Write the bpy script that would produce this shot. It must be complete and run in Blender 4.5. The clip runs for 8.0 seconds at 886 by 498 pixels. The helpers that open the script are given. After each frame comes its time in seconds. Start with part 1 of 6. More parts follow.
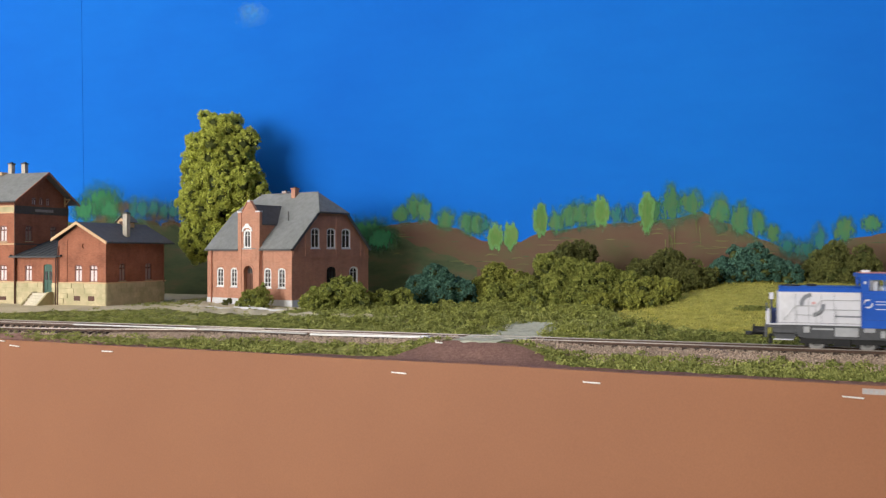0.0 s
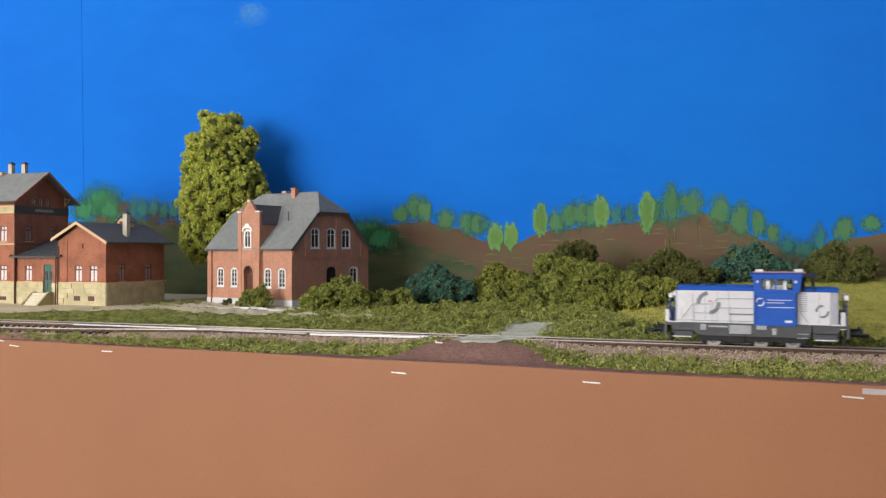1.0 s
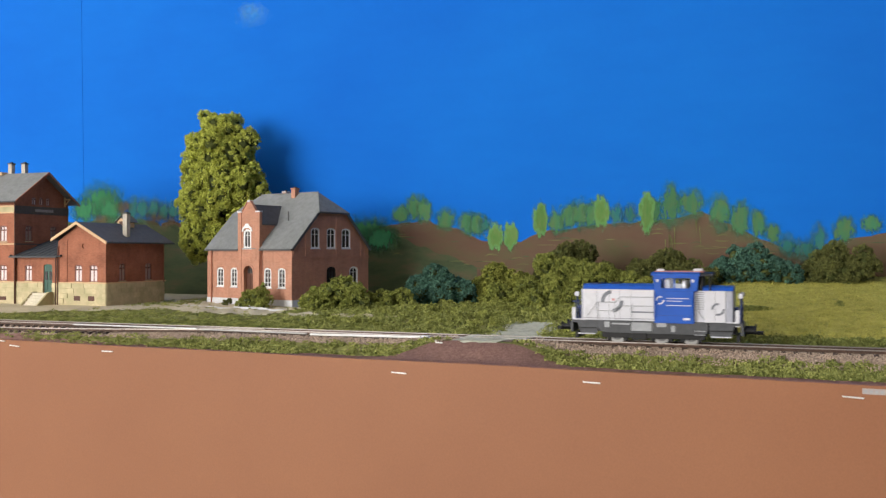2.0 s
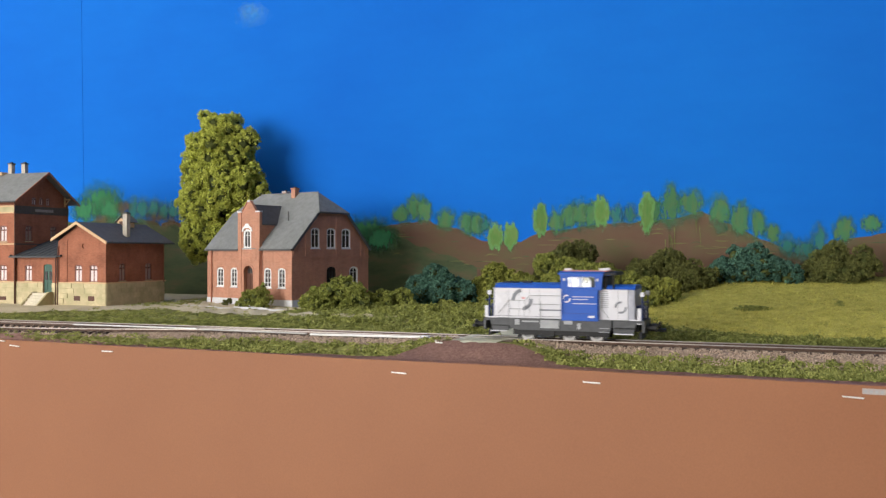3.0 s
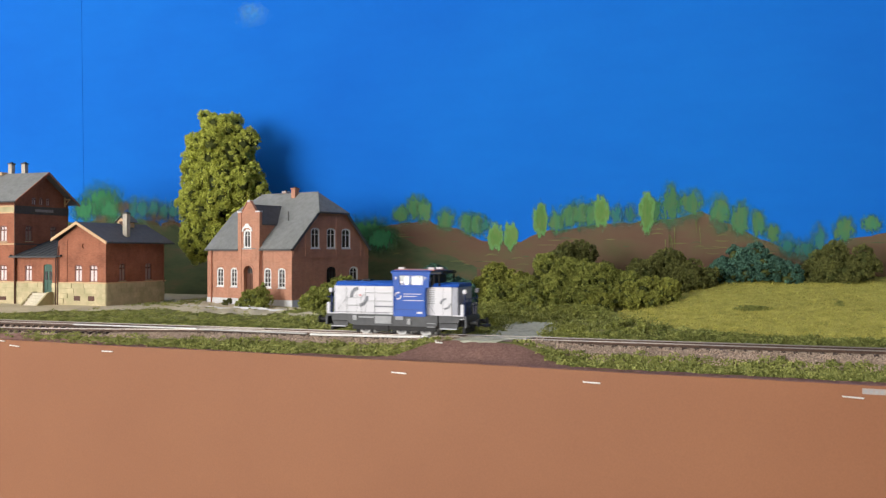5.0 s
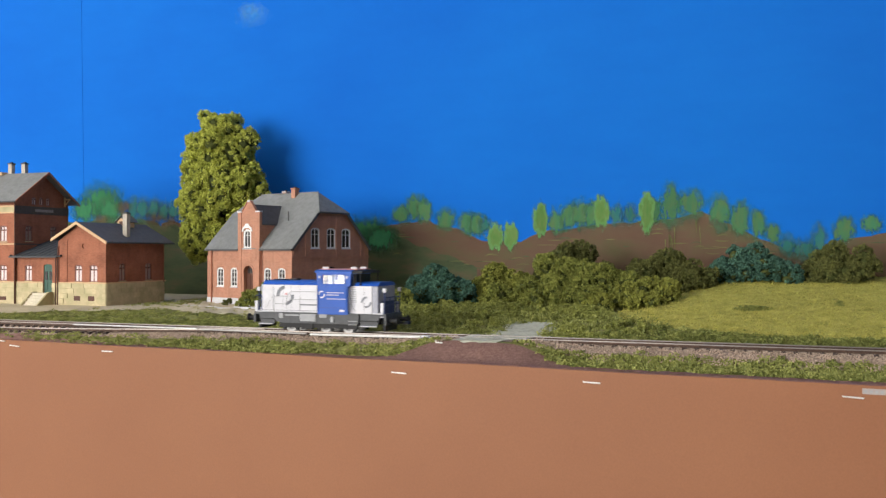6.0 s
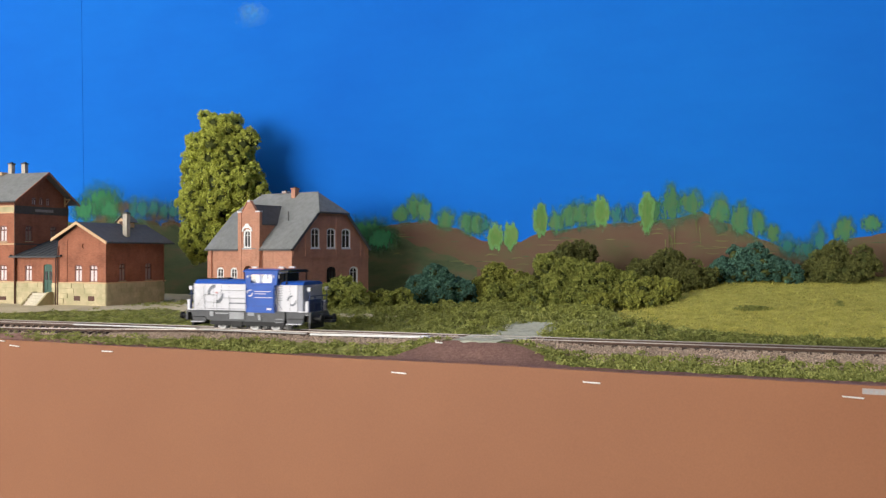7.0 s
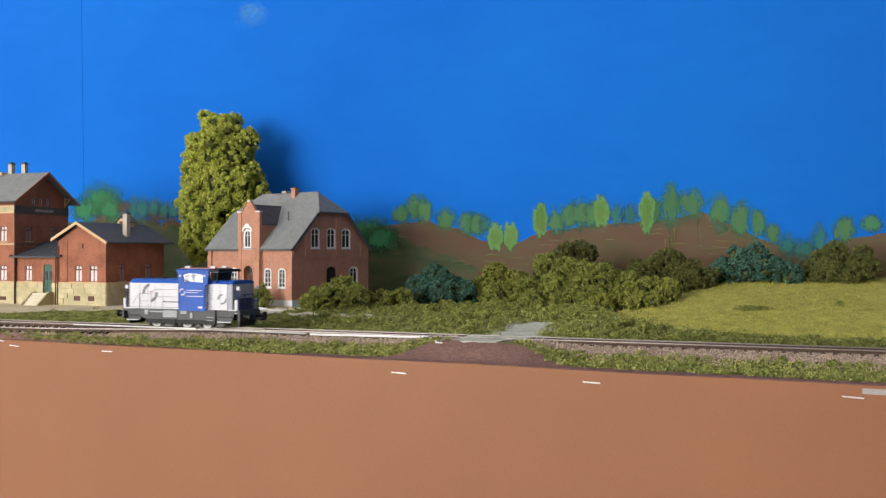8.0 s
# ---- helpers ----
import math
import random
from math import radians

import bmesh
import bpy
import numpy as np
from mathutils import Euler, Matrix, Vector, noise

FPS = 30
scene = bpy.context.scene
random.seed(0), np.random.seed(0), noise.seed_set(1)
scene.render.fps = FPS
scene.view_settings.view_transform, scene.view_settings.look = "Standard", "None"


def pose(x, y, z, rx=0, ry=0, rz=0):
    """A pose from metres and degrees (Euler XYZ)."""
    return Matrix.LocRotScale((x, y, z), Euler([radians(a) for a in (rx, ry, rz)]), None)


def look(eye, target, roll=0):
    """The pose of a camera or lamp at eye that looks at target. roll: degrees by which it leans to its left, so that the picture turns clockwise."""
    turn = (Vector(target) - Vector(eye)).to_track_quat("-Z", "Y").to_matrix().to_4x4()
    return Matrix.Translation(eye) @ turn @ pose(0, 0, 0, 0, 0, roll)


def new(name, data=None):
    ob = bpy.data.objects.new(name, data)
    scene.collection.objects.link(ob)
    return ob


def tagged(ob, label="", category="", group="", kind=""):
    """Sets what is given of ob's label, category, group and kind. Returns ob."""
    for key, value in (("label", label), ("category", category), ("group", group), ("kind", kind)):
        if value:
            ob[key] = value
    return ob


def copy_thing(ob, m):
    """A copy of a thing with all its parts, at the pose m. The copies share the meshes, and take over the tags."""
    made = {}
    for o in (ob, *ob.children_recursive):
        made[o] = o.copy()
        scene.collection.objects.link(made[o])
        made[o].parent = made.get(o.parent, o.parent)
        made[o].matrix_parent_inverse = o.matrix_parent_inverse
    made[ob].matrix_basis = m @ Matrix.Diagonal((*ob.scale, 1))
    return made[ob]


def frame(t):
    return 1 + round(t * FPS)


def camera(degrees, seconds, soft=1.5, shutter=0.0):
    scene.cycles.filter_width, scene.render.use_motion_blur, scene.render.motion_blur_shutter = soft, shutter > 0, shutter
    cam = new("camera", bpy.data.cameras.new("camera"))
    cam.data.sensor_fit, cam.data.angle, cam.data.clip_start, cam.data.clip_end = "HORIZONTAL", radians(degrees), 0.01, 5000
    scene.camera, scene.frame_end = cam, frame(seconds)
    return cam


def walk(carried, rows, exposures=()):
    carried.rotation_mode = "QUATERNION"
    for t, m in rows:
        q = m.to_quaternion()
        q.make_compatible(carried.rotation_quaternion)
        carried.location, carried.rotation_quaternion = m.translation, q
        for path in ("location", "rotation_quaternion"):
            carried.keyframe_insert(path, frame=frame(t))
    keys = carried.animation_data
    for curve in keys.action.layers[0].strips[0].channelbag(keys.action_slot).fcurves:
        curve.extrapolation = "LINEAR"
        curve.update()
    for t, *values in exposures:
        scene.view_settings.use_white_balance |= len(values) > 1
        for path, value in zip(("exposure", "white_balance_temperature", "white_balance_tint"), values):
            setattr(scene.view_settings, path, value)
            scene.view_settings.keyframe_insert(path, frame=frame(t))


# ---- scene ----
# The place is a model railway in 1:87; lengths below are in millimetres, MM turns them into metres.
# x runs along the track, y away from the viewer, z = 0 is the rail head.
MM = 0.001
TURN = 20.0
EYE = (0.2216, -0.6089, 0.0608)
cam = camera(52, 8.0, soft=1.35, shutter=0.7)
walk(cam, [(0.0, pose(*EYE, 90.25, 0, TURN)), (8.0, pose(*EYE, 90.25, 0, TURN))])

# ---- light: a daylit room, its window behind and to the left of the viewer ----
world = bpy.data.worlds.new("world")
scene.world = world
world.use_nodes = True
sky = world.node_tree.nodes.new("ShaderNodeTexSky")
sky.sky_type = "NISHITA"
sky.sun_disc = False
sky.sun_elevation, sky.sun_rotation = radians(40), radians(200)
world.node_tree.links.new(sky.outputs[0], world.node_tree.nodes["Background"].inputs[0])
world.node_tree.nodes["Background"].inputs[1].default_value = 0.1
scene.view_settings.exposure = 0.0

ROOM = dict(x0=-2.9, x1=3.2, y0=-2.9, y1=0.62, z0=-1.05, z1=1.35)
WIN = dict(x0=-2.6, x1=-0.4, z0=-0.2, z1=1.2)
lamp = bpy.data.lights.new("window_light", "AREA")
lamp.shape, lamp.size, lamp.size_y, lamp.energy, lamp.color = "RECTANGLE", 2.1, 1.3, 108.0, (1.0, 0.97, 0.93)
lamp_ob = new("window_light", lamp)
lamp_ob.matrix_world = look(((WIN["x0"] + WIN["x1"]) / 2, ROOM["y0"] + 0.02, (WIN["z0"] + WIN["z1"]) / 2), (-1.2, 0.1, 0.475))


# ---- materials ----
class Mat:
    """Small builder for node materials. Positions are object coordinates in millimetres."""

    def __init__(self, name, rough=0.6, metal=0.0, spec=0.4):
        self.m = bpy.data.materials.new(name)
        self.m.use_nodes = True
        self.t = self.m.node_tree
        self.b = self.t.nodes["Principled BSDF"]
        self.b.inputs["Roughness"].default_value = rough
        self.b.inputs["Metallic"].default_value = metal
        self.b.inputs["Specular IOR Level"].default_value = spec
        co = self.t.nodes.new("ShaderNodeTexCoord")
        mp = self.t.nodes.new("ShaderNodeMapping")
        mp.inputs["Scale"].default_value = (1000, 1000, 1000)
        self.t.links.new(co.outputs["Object"], mp.inputs[0])
        self.co = mp.outputs[0]

    def node(self, kind, **props):
        n = self.t.nodes.new(kind)
        for k, v in props.items():
            setattr(n, k, v)
        return n

    def put(self, sock, value):
        if isinstance(value, bpy.types.NodeSocket):
            self.t.links.new(value, sock)
        elif isinstance(value, (tuple, list)):
            sock.default_value = (*value, 1.0) if len(value) == 3 and sock.type == "RGBA" else value
        else:
            sock.default_value = value

    def stretched(self, s):
        n = self.node("ShaderNodeMapping")
        n.inputs["Scale"].default_value = s
        self.t.links.new(self.co, n.inputs[0])
        return n.outputs[0]

    def noise(self, size, detail=4.0, rough=0.55, co=None):
        n = self.node("ShaderNodeTexNoise")
        self.t.links.new(co or self.co, n.inputs["Vector"])
        n.inputs["Scale"].default_value = 1.0 / size
        n.inputs["Detail"].default_value = detail
        n.inputs["Roughness"].default_value = rough
        return n.outputs[0]

    def ramp(self, fac, stops):
        n = self.node("ShaderNodeValToRGB")
        self.put(n.inputs[0], fac)
        while len(n.color_ramp.elements) < len(stops):
            n.color_ramp.elements.new(0.5)
        for e, (p, c) in zip(n.color_ramp.elements, stops):
            e.position = p
            e.color = (*c, 1.0) if isinstance(c, (tuple, list)) else (c, c, c, 1.0)
        return n.outputs[0]

    def mix(self, a, b, fac, mode="MIX"):
        n = self.node("ShaderNodeMix", data_type="RGBA", blend_type=mode)
        self.put(n.inputs["Factor"], fac)
        self.put(n.inputs["A"], a)
        self.put(n.inputs["B"], b)
        return n.outputs["Result"]

    def island(self):
        return self.node("ShaderNodeNewGeometry").outputs["Random Per Island"]

    def piece(self):
        return self.node("ShaderNodeObjectInfo").outputs["Random"]

    def color(self, c):
        self.put(self.b.inputs["Base Color"], c)
        return self

    def roughness(self, v):
        self.put(self.b.inputs["Roughness"], v)
        return self

    def bump(self, height, dist=0.2, strength=0.6):
        n = self.node("ShaderNodeBump")
        n.inputs["Strength"].default_value = strength
        n.inputs["Distance"].default_value = dist * MM
        self.put(n.inputs["Height"], height)
        self.t.links.new(n.outputs[0], self.b.inputs["Normal"])
        return self


def shades(c, d):
    """A colour darker and lighter by the share d."""
    return tuple(v * (1 - d) for v in c), tuple(min(1.0, v * (1 + d)) for v in c)


def plain(name, c, rough=0.55, metal=0.0, grain=3.0, vary=0.12, big=40.0, bump=0.03, spec=0.4):
    k = Mat(name, rough, metal, spec)
    lo, hi = shades(c, vary)
    fine = k.ramp(k.noise(grain), [(0.3, lo), (0.7, hi)])
    lo2, hi2 = shades((0.9, 0.9, 0.9), 0.12)
    k.color(k.mix(fine, k.ramp(k.noise(big, 2), [(0.3, lo2), (0.7, hi2)]), 0.6, "MULTIPLY"))
    if bump:
        k.bump(k.noise(grain * 0.4), bump)
    return k.m


def brick_mat(name, c, mortar, dark=0.25):
    """Moulded brickwork: courses of about 0.9 mm, softly printed, on upright walls of either direction."""
    k = Mat(name, 0.75, 0, 0.25)
    geo = k.node("ShaderNodeSeparateXYZ")
    k.t.links.new(k.co, geo.inputs[0])
    run = k.node("ShaderNodeMath", operation="ADD")
    k.t.links.new(geo.outputs[0], run.inputs[0])
    k.t.links.new(geo.outputs[1], run.inputs[1])
    vec = k.node("ShaderNodeCombineXYZ")
    k.t.links.new(run.outputs[0], vec.inputs[0])
    k.t.links.new(geo.outputs[2], vec.inputs[1])
    br = k.node("ShaderNodeTexBrick")
    k.t.links.new(vec.outputs[0], br.inputs["Vector"])
    for key, v in (("Scale", 1.0), ("Mortar Size", 0.09), ("Brick Width", 2.8), ("Row Height", 0.95), ("Bias", 0.0), ("Mortar Smooth", 0.6)):
        br.inputs[key].default_value = v
    lo, hi = shades(c, 0.10)
    k.put(br.inputs["Color1"], lo)
    k.put(br.inputs["Color2"], hi)
    k.put(br.inputs["Mortar"], mortar)
    stain = k.ramp(k.noise(14, 5), [(0.3, 1 - dark), (0.62, 1.0)])
    streak = k.ramp(k.noise(1.0, 3, 0.6, k.stretched((0.35, 0.35, 0.04))), [(0.35, 0.86), (0.6, 1.0)])
    k.color(k.mix(k.mix(br.outputs[0], stain, 0.8, "MULTIPLY"), streak, 0.6, "MULTIPLY"))
    k.bump(br.outputs["Fac"], 0.08, 0.4)
    return k.m


def leaf_mat(name, dark, light, rough=0.85, clump=(0.62, 1.1)):
    k = Mat(name, rough, 0, 0.15)
    mid = tuple(a * 0.75 + b * 0.25 for a, b in zip(dark, light))
    k.color(k.mix(k.ramp(k.island(), [(0.0, mid), (1.0, light)]),
                  k.ramp(k.noise(8, 3), [(0.3, (clump[0], clump[0] * 1.05, clump[0])), (0.7, (clump[1], clump[1] * 0.97, clump[1] * 0.92))]), 0.8, "MULTIPLY"))
    return k.m


M = {}
M["brick"] = brick_mat("orange_brick", (0.49, 0.235, 0.155), (0.50, 0.29, 0.21), 0.2)
M["brick_red"] = brick_mat("red_brick", (0.375, 0.138, 0.08), (0.35, 0.16, 0.10), 0.38)
def sandstone():
    """Squared sandstone, each block its own shade, with grey-green damp stains."""
    k = Mat("sandstone", 0.85, 0, 0.25)
    base = k.ramp(k.noise(2.0, 5), [(0.3, (0.56, 0.48, 0.31)), (0.7, (0.72, 0.63, 0.42))])
    base = k.mix(base, k.ramp(k.piece(), [(0, (0.82, 0.80, 0.76)), (1, (1.06, 1.04, 1.0))]), 0.9, "MULTIPLY")
    damp = k.ramp(k.noise(16, 5, 0.65), [(0.42, 0.0), (0.66, 0.6)])
    k.color(k.mix(base, (0.30, 0.29, 0.15), damp))
    k.bump(k.noise(0.9, 4), 0.08)
    return k.m


M["stone"] = sandstone()
M["plinth"] = plain("pale_plinth", (0.62, 0.62, 0.64), 0.8, grain=2, vary=0.1, big=12)
M["white"] = plain("white_frame", (0.80, 0.80, 0.80), 0.5, grain=2, vary=0.04)
M["cream"] = plain("cream_board", (0.66, 0.45, 0.26), 0.65, grain=1.5, vary=0.12)
M["green_door"] = plain("green_door_paint", (0.035, 0.10, 0.075), 0.5, grain=2)
M["brown_door"] = plain("brown_door_paint", (0.10, 0.035, 0.02), 0.55, grain=2)
M["dark"] = plain("dark_opening", (0.015, 0.015, 0.017), 0.35, grain=2)
M["metal_roof"] = plain("zinc_roof", (0.085, 0.095, 0.105), 0.55, 0.0, 4, 0.25, 20)
M["pane"] = plain("window_pane", (0.035, 0.03, 0.03), 0.12, 0, 4, 0.1, spec=0.6)
M["curtain"] = plain("pale_curtain", (0.80, 0.68, 0.68), 0.7, 0, 2, 0.1)
# darker copy of the curtain, with the side walls' shade in its colour
M["curtain_shaded"] = plain("shaded_curtain", (0.34, 0.25, 0.22), 0.7, 0, 2, 0.15)


def roof_mat(name, c):
    k = Mat(name, 0.75, 0, 0.3)
    lo, hi = shades(c, 0.14)
    base = k.ramp(k.noise(5, 5), [(0.3, lo), (0.7, hi)])
    fine = k.noise(0.5, 2, 0.6, k.stretched((0.5, 0.5, 1.6)))
    k.color(k.mix(k.mix(base, k.ramp(fine, [(0.35, 0.82), (0.65, 1.05)]), 0.7, "MULTIPLY"),
                  k.ramp(k.noise(45, 2), [(0.3, 0.85), (0.7, 1.05)]), 0.7, "MULTIPLY"))
    k.bump(fine, 0.12)
    return k.m


M["slate"] = roof_mat("grey_slate", (0.225, 0.235, 0.235))
M["slate_dark"] = roof_mat("dark_slate", (0.105, 0.106, 0.112))


def sky_paint():
    k = Mat("blue_sky_paint", 0.85, 0, 0.08)
    big = k.ramp(k.noise(420, 3, 0.5), [(0.3, (0.007, 0.120, 0.56)), (0.7, (0.009, 0.158, 0.63))])
    brush = k.noise(30, 5, 0.6, k.stretched((0.35, 1, 1.2)))
    k.color(k.mix(big, k.ramp(brush, [(0.3, (0.9, 0.93, 0.95)), (0.7, (1.05, 1.04, 1.02))]), 0.6, "MULTIPLY"))
    k.bump(k.noise(3, 4), 0.05, 0.4)
    return k.m


M["sky"] = sky_paint()


def paint_mat(name, a, b, c, grain=12.0, stretch=(1, 1, 0.35), edge=None, rim=None, soft=0.05, cover=1.0):
    """Brushed acrylic paint, from three mixed tones. edge: where dry-brushed dabs thin out, as a share of the dab's half size."""
    k = Mat(name, 0.85, 0, 0.1)
    n = k.noise(grain, 6, 0.65, k.stretched(stretch))
    tone = k.mix(k.ramp(n, [(0.30, a), (0.5, b), (0.72, c)]), k.ramp(k.piece(), [(0, 0.82), (1, 1.14)]), 0.7, "MULTIPLY")
    k.color(tone)
    k.bump(k.noise(1.5, 3, 0.6, k.stretched((1, 1, 0.3))), 0.1, 0.5)
    if edge:
        gen = k.node("ShaderNodeTexCoord").outputs["Generated"]
        mp = k.node("ShaderNodeMapping")
        mp.inputs["Location"].default_value = (-1, 0, -1)
        mp.inputs["Scale"].default_value = (2, 0, 2)
        k.t.links.new(gen, mp.inputs[0])
        ln = k.node("ShaderNodeVectorMath", operation="LENGTH")
        k.t.links.new(mp.outputs[0], ln.inputs[0])
        add = k.node("ShaderNodeMath", operation="MULTIPLY_ADD")
        k.t.links.new(k.noise(5.0, 8, 0.7, k.stretched((1, 1, 0.45))), add.inputs[0])
        add.inputs[1].default_value = 1.5
        k.t.links.new(ln.outputs["Value"], add.inputs[2])
        half = k.node("ShaderNodeMath", operation="MULTIPLY")
        k.t.links.new(add.outputs[0], half.inputs[0])
        half.inputs[1].default_value = 0.5
        k.put(k.b.inputs["Alpha"], k.ramp(half.outputs[0], [(edge - soft, cover), (edge + 0.05, 0.0)]))
        if rim:
            k.color(k.mix(tone, rim, k.ramp(half.outputs[0], [(edge - 0.13, 0.0), (edge - 0.02, 0.75)])))
    return k.m


M["hill"] = paint_mat("hill_paint", (0.150, 0.085, 0.064), (0.157, 0.104, 0.070), (0.128, 0.128, 0.064), 42, (0.5, 1, 1.3))
M["tree_paint"] = paint_mat("painted_tree_green", (0.055, 0.20, 0.115), (0.085, 0.205, 0.09), (0.125, 0.19, 0.08), 7, edge=0.73, rim=(0.035, 0.235, 0.17), soft=0.16, cover=0.88)
M["tree_paint_dark"] = paint_mat("painted_tree_dark", (0.03, 0.13, 0.06), (0.04, 0.165, 0.08), (0.06, 0.18, 0.075), 9, edge=0.74, soft=0.22)
M["tree_paint_faded"] = paint_mat("painted_tree_faded", (0.03, 0.175, 0.20), (0.05, 0.19, 0.16), (0.09, 0.17, 0.14), 6, edge=0.74, soft=0.20, cover=0.8)
M["tree_paint_light"] = paint_mat("painted_tree_light", (0.085, 0.215, 0.06), (0.12, 0.23, 0.065), (0.16, 0.23, 0.085), 3, edge=0.74, rim=(0.15, 0.36, 0.14))
M["brown_dab"] = paint_mat("brown_paint_dab", (0.14, 0.085, 0.05), (0.16, 0.10, 0.06), (0.12, 0.11, 0.05), 8, edge=0.70, soft=0.25, cover=0.7)
M["green_paint"] = paint_mat("painted_meadow", (0.055, 0.075, 0.045), (0.085, 0.11, 0.058), (0.14, 0.112, 0.072), 22, (0.5, 1, 1.6))
M["cloud"] = paint_mat("painted_cloud", (0.03, 0.24, 0.74), (0.07, 0.31, 0.77), (0.18, 0.42, 0.80), 9, (0.8, 1, 1), edge=0.74, soft=0.36, cover=0.6)


def fascia_mat():
    k = Mat("brown_fascia", 0.55, 0, 0.25)
    a = k.ramp(k.noise(160, 3), [(0.3, (0.248, 0.104, 0.052)), (0.7, (0.276, 0.119, 0.059))])
    k.color(k.mix(a, k.ramp(k.noise(1.2, 3), [(0.3, 0.93), (0.7, 1.04)]), 0.8, "MULTIPLY"))
    k.bump(k.noise(1.5, 3), 0.03, 0.3)
    return k.m


M["fascia"] = fascia_mat()


def ground_mat(name, tones, sizes=(3.0, 22.0), bump=0.5):
    k = Mat(name, 0.95, 0, 0.1)
    a = k.ramp(k.noise(sizes[0], 6, 0.7), [(0.3, tones[0]), (0.5, tones[1]), (0.7, tones[2])])
    k.color(k.mix(a, k.ramp(k.noise(sizes[1], 3), [(0.3, 0.75), (0.7, 1.1)]), 0.7, "MULTIPLY"))
    k.bump(k.noise(sizes[0] * 0.5, 4), bump, 0.8)
    return k.m


M["soil"] = ground_mat("dark_soil", [(0.14, 0.08, 0.068), (0.21, 0.122, 0.105), (0.29, 0.18, 0.155)], (2.0, 18))
M["earth"] = ground_mat("mossy_earth", [(0.14, 0.15, 0.048), (0.22, 0.225, 0.075), (0.29, 0.29, 0.11)])
M["field"] = ground_mat("meadow_turf", [(0.28, 0.28, 0.06), (0.42, 0.39, 0.09), (0.56, 0.51, 0.14)], (11, 55))
M["sand"] = ground_mat("pale_sand", [(0.46, 0.41, 0.29), (0.55, 0.49, 0.35), (0.62, 0.56, 0.42)], (1.5, 25), 0.15)
M["road"] = ground_mat("grey_road", [(0.36, 0.37, 0.28), (0.50, 0.505, 0.41), (0.62, 0.62, 0.52)], (3, 14), 0.25)
M["bed"] = ground_mat("track_bed", [(0.25, 0.185, 0.15), (0.34, 0.26, 0.21), (0.42, 0.33, 0.27)], (1.2, 20), 0.5)
M["sleeper"] = plain("brown_sleeper", (0.065, 0.042, 0.032), 0.75, 0, 1.0, 0.25)
M["rail"] = plain("worn_rail", (0.34, 0.30, 0.27), 0.42, 1.0, 3, 0.1)
M["rail_side"] = plain("rusty_rail_side", (0.085, 0.05, 0.035), 0.7, 0.3, 2, 0.25)
# the two strip colours paint the gleam of window light on the rail
M["strip"] = plain("white_glint_and_plastic", (0.74, 0.74, 0.72), 0.4, 0, 5, 0.06)
M["glint_grey"] = plain("grey_rail_glint", (0.42, 0.41, 0.40), 0.4, 0, 5, 0.1)
M["staple"] = plain("steel_staple", (0.82, 0.82, 0.82), 0.35, 0.6, 2, 0.05)
M["label"] = plain("grey_paper_label", (0.36, 0.32, 0.31), 0.6, 0, 2, 0.1)
# brown chosen to weaken bounce light from the unseen east wall
M["wall_low_bounce"] = plain("brown_low_bounce_wall", (0.26, 0.22, 0.18), 0.9, 0, 8, 0.05, 300)
M["table_wood"] = plain("pine_wood", (0.42, 0.29, 0.17), 0.7, 0, 6, 0.2, 60)
M["wall"] = plain("room_wall", (0.88, 0.875, 0.86), 0.9, 0, 8, 0.03, 300)
M["carpet"] = plain("room_floor", (0.46, 0.42, 0.37), 0.9, 0, 6, 0.15, 200)
M["blue"] = plain("blue_enamel", (0.012, 0.085, 0.43), 0.4, 0, 5, 0.05, 30, 0.0, 0.25)
M["loco_white"] = plain("white_enamel", (0.60, 0.60, 0.65), 0.38, 0, 4, 0.03, 30, 0.0, 0.5)
M["loco_grey"] = plain("grey_frame_paint", (0.06, 0.063, 0.07), 0.5, 0, 3, 0.15, 12, 0.0)
M["mid_grey"] = plain("mid_grey_paint", (0.33, 0.34, 0.36), 0.5, 0, 3, 0.08, 12, 0.0)
M["black"] = plain("black_plastic", (0.008, 0.008, 0.009), 0.6, 0, 3, 0.15, 12, 0.0)
M["wheel"] = plain("bright_wheel_steel", (0.30, 0.295, 0.29), 0.45, 0.7, 2, 0.08, 12, 0.0)
M["leaf_tree"] = leaf_mat("olive_tree_leaf", (0.26, 0.31, 0.05), (0.66, 0.69, 0.15), clump=(0.62, 1.15))
M["leaf_olive"] = leaf_mat("olive_bush_leaf", (0.14, 0.17, 0.035), (0.34, 0.36, 0.09))
M["leaf_dark"] = leaf_mat("dark_bush_leaf", (0.075, 0.088, 0.026), (0.185, 0.19, 0.06))
M["leaf_yellow"] = leaf_mat("yellow_bush_leaf", (0.165, 0.185, 0.035), (0.36, 0.37, 0.085))
M["leaf_scrub"] = leaf_mat("olive_scrub_leaf", (0.17, 0.195, 0.045), (0.40, 0.42, 0.12))
M["leaf_teal"] = leaf_mat("teal_bush_leaf", (0.048, 0.120, 0.089), (0.112, 0.235, 0.178))
M["flock"] = leaf_mat("green_flock", (0.21, 0.24, 0.065), (0.46, 0.475, 0.16))
M["flock_dark"] = leaf_mat("dark_green_flock", (0.12, 0.145, 0.04), (0.28, 0.305, 0.09))
M["straw"] = leaf_mat("straw_grass", (0.33, 0.31, 0.065), (0.56, 0.53, 0.15), clump=(0.55, 1.15))
# core colour kept dark, painting in the shade between leaf tufts
M["foam"] = ground_mat("foam_shade", [(0.05, 0.058, 0.02), (0.08, 0.095, 0.03), (0.12, 0.135, 0.045)], (2, 12))
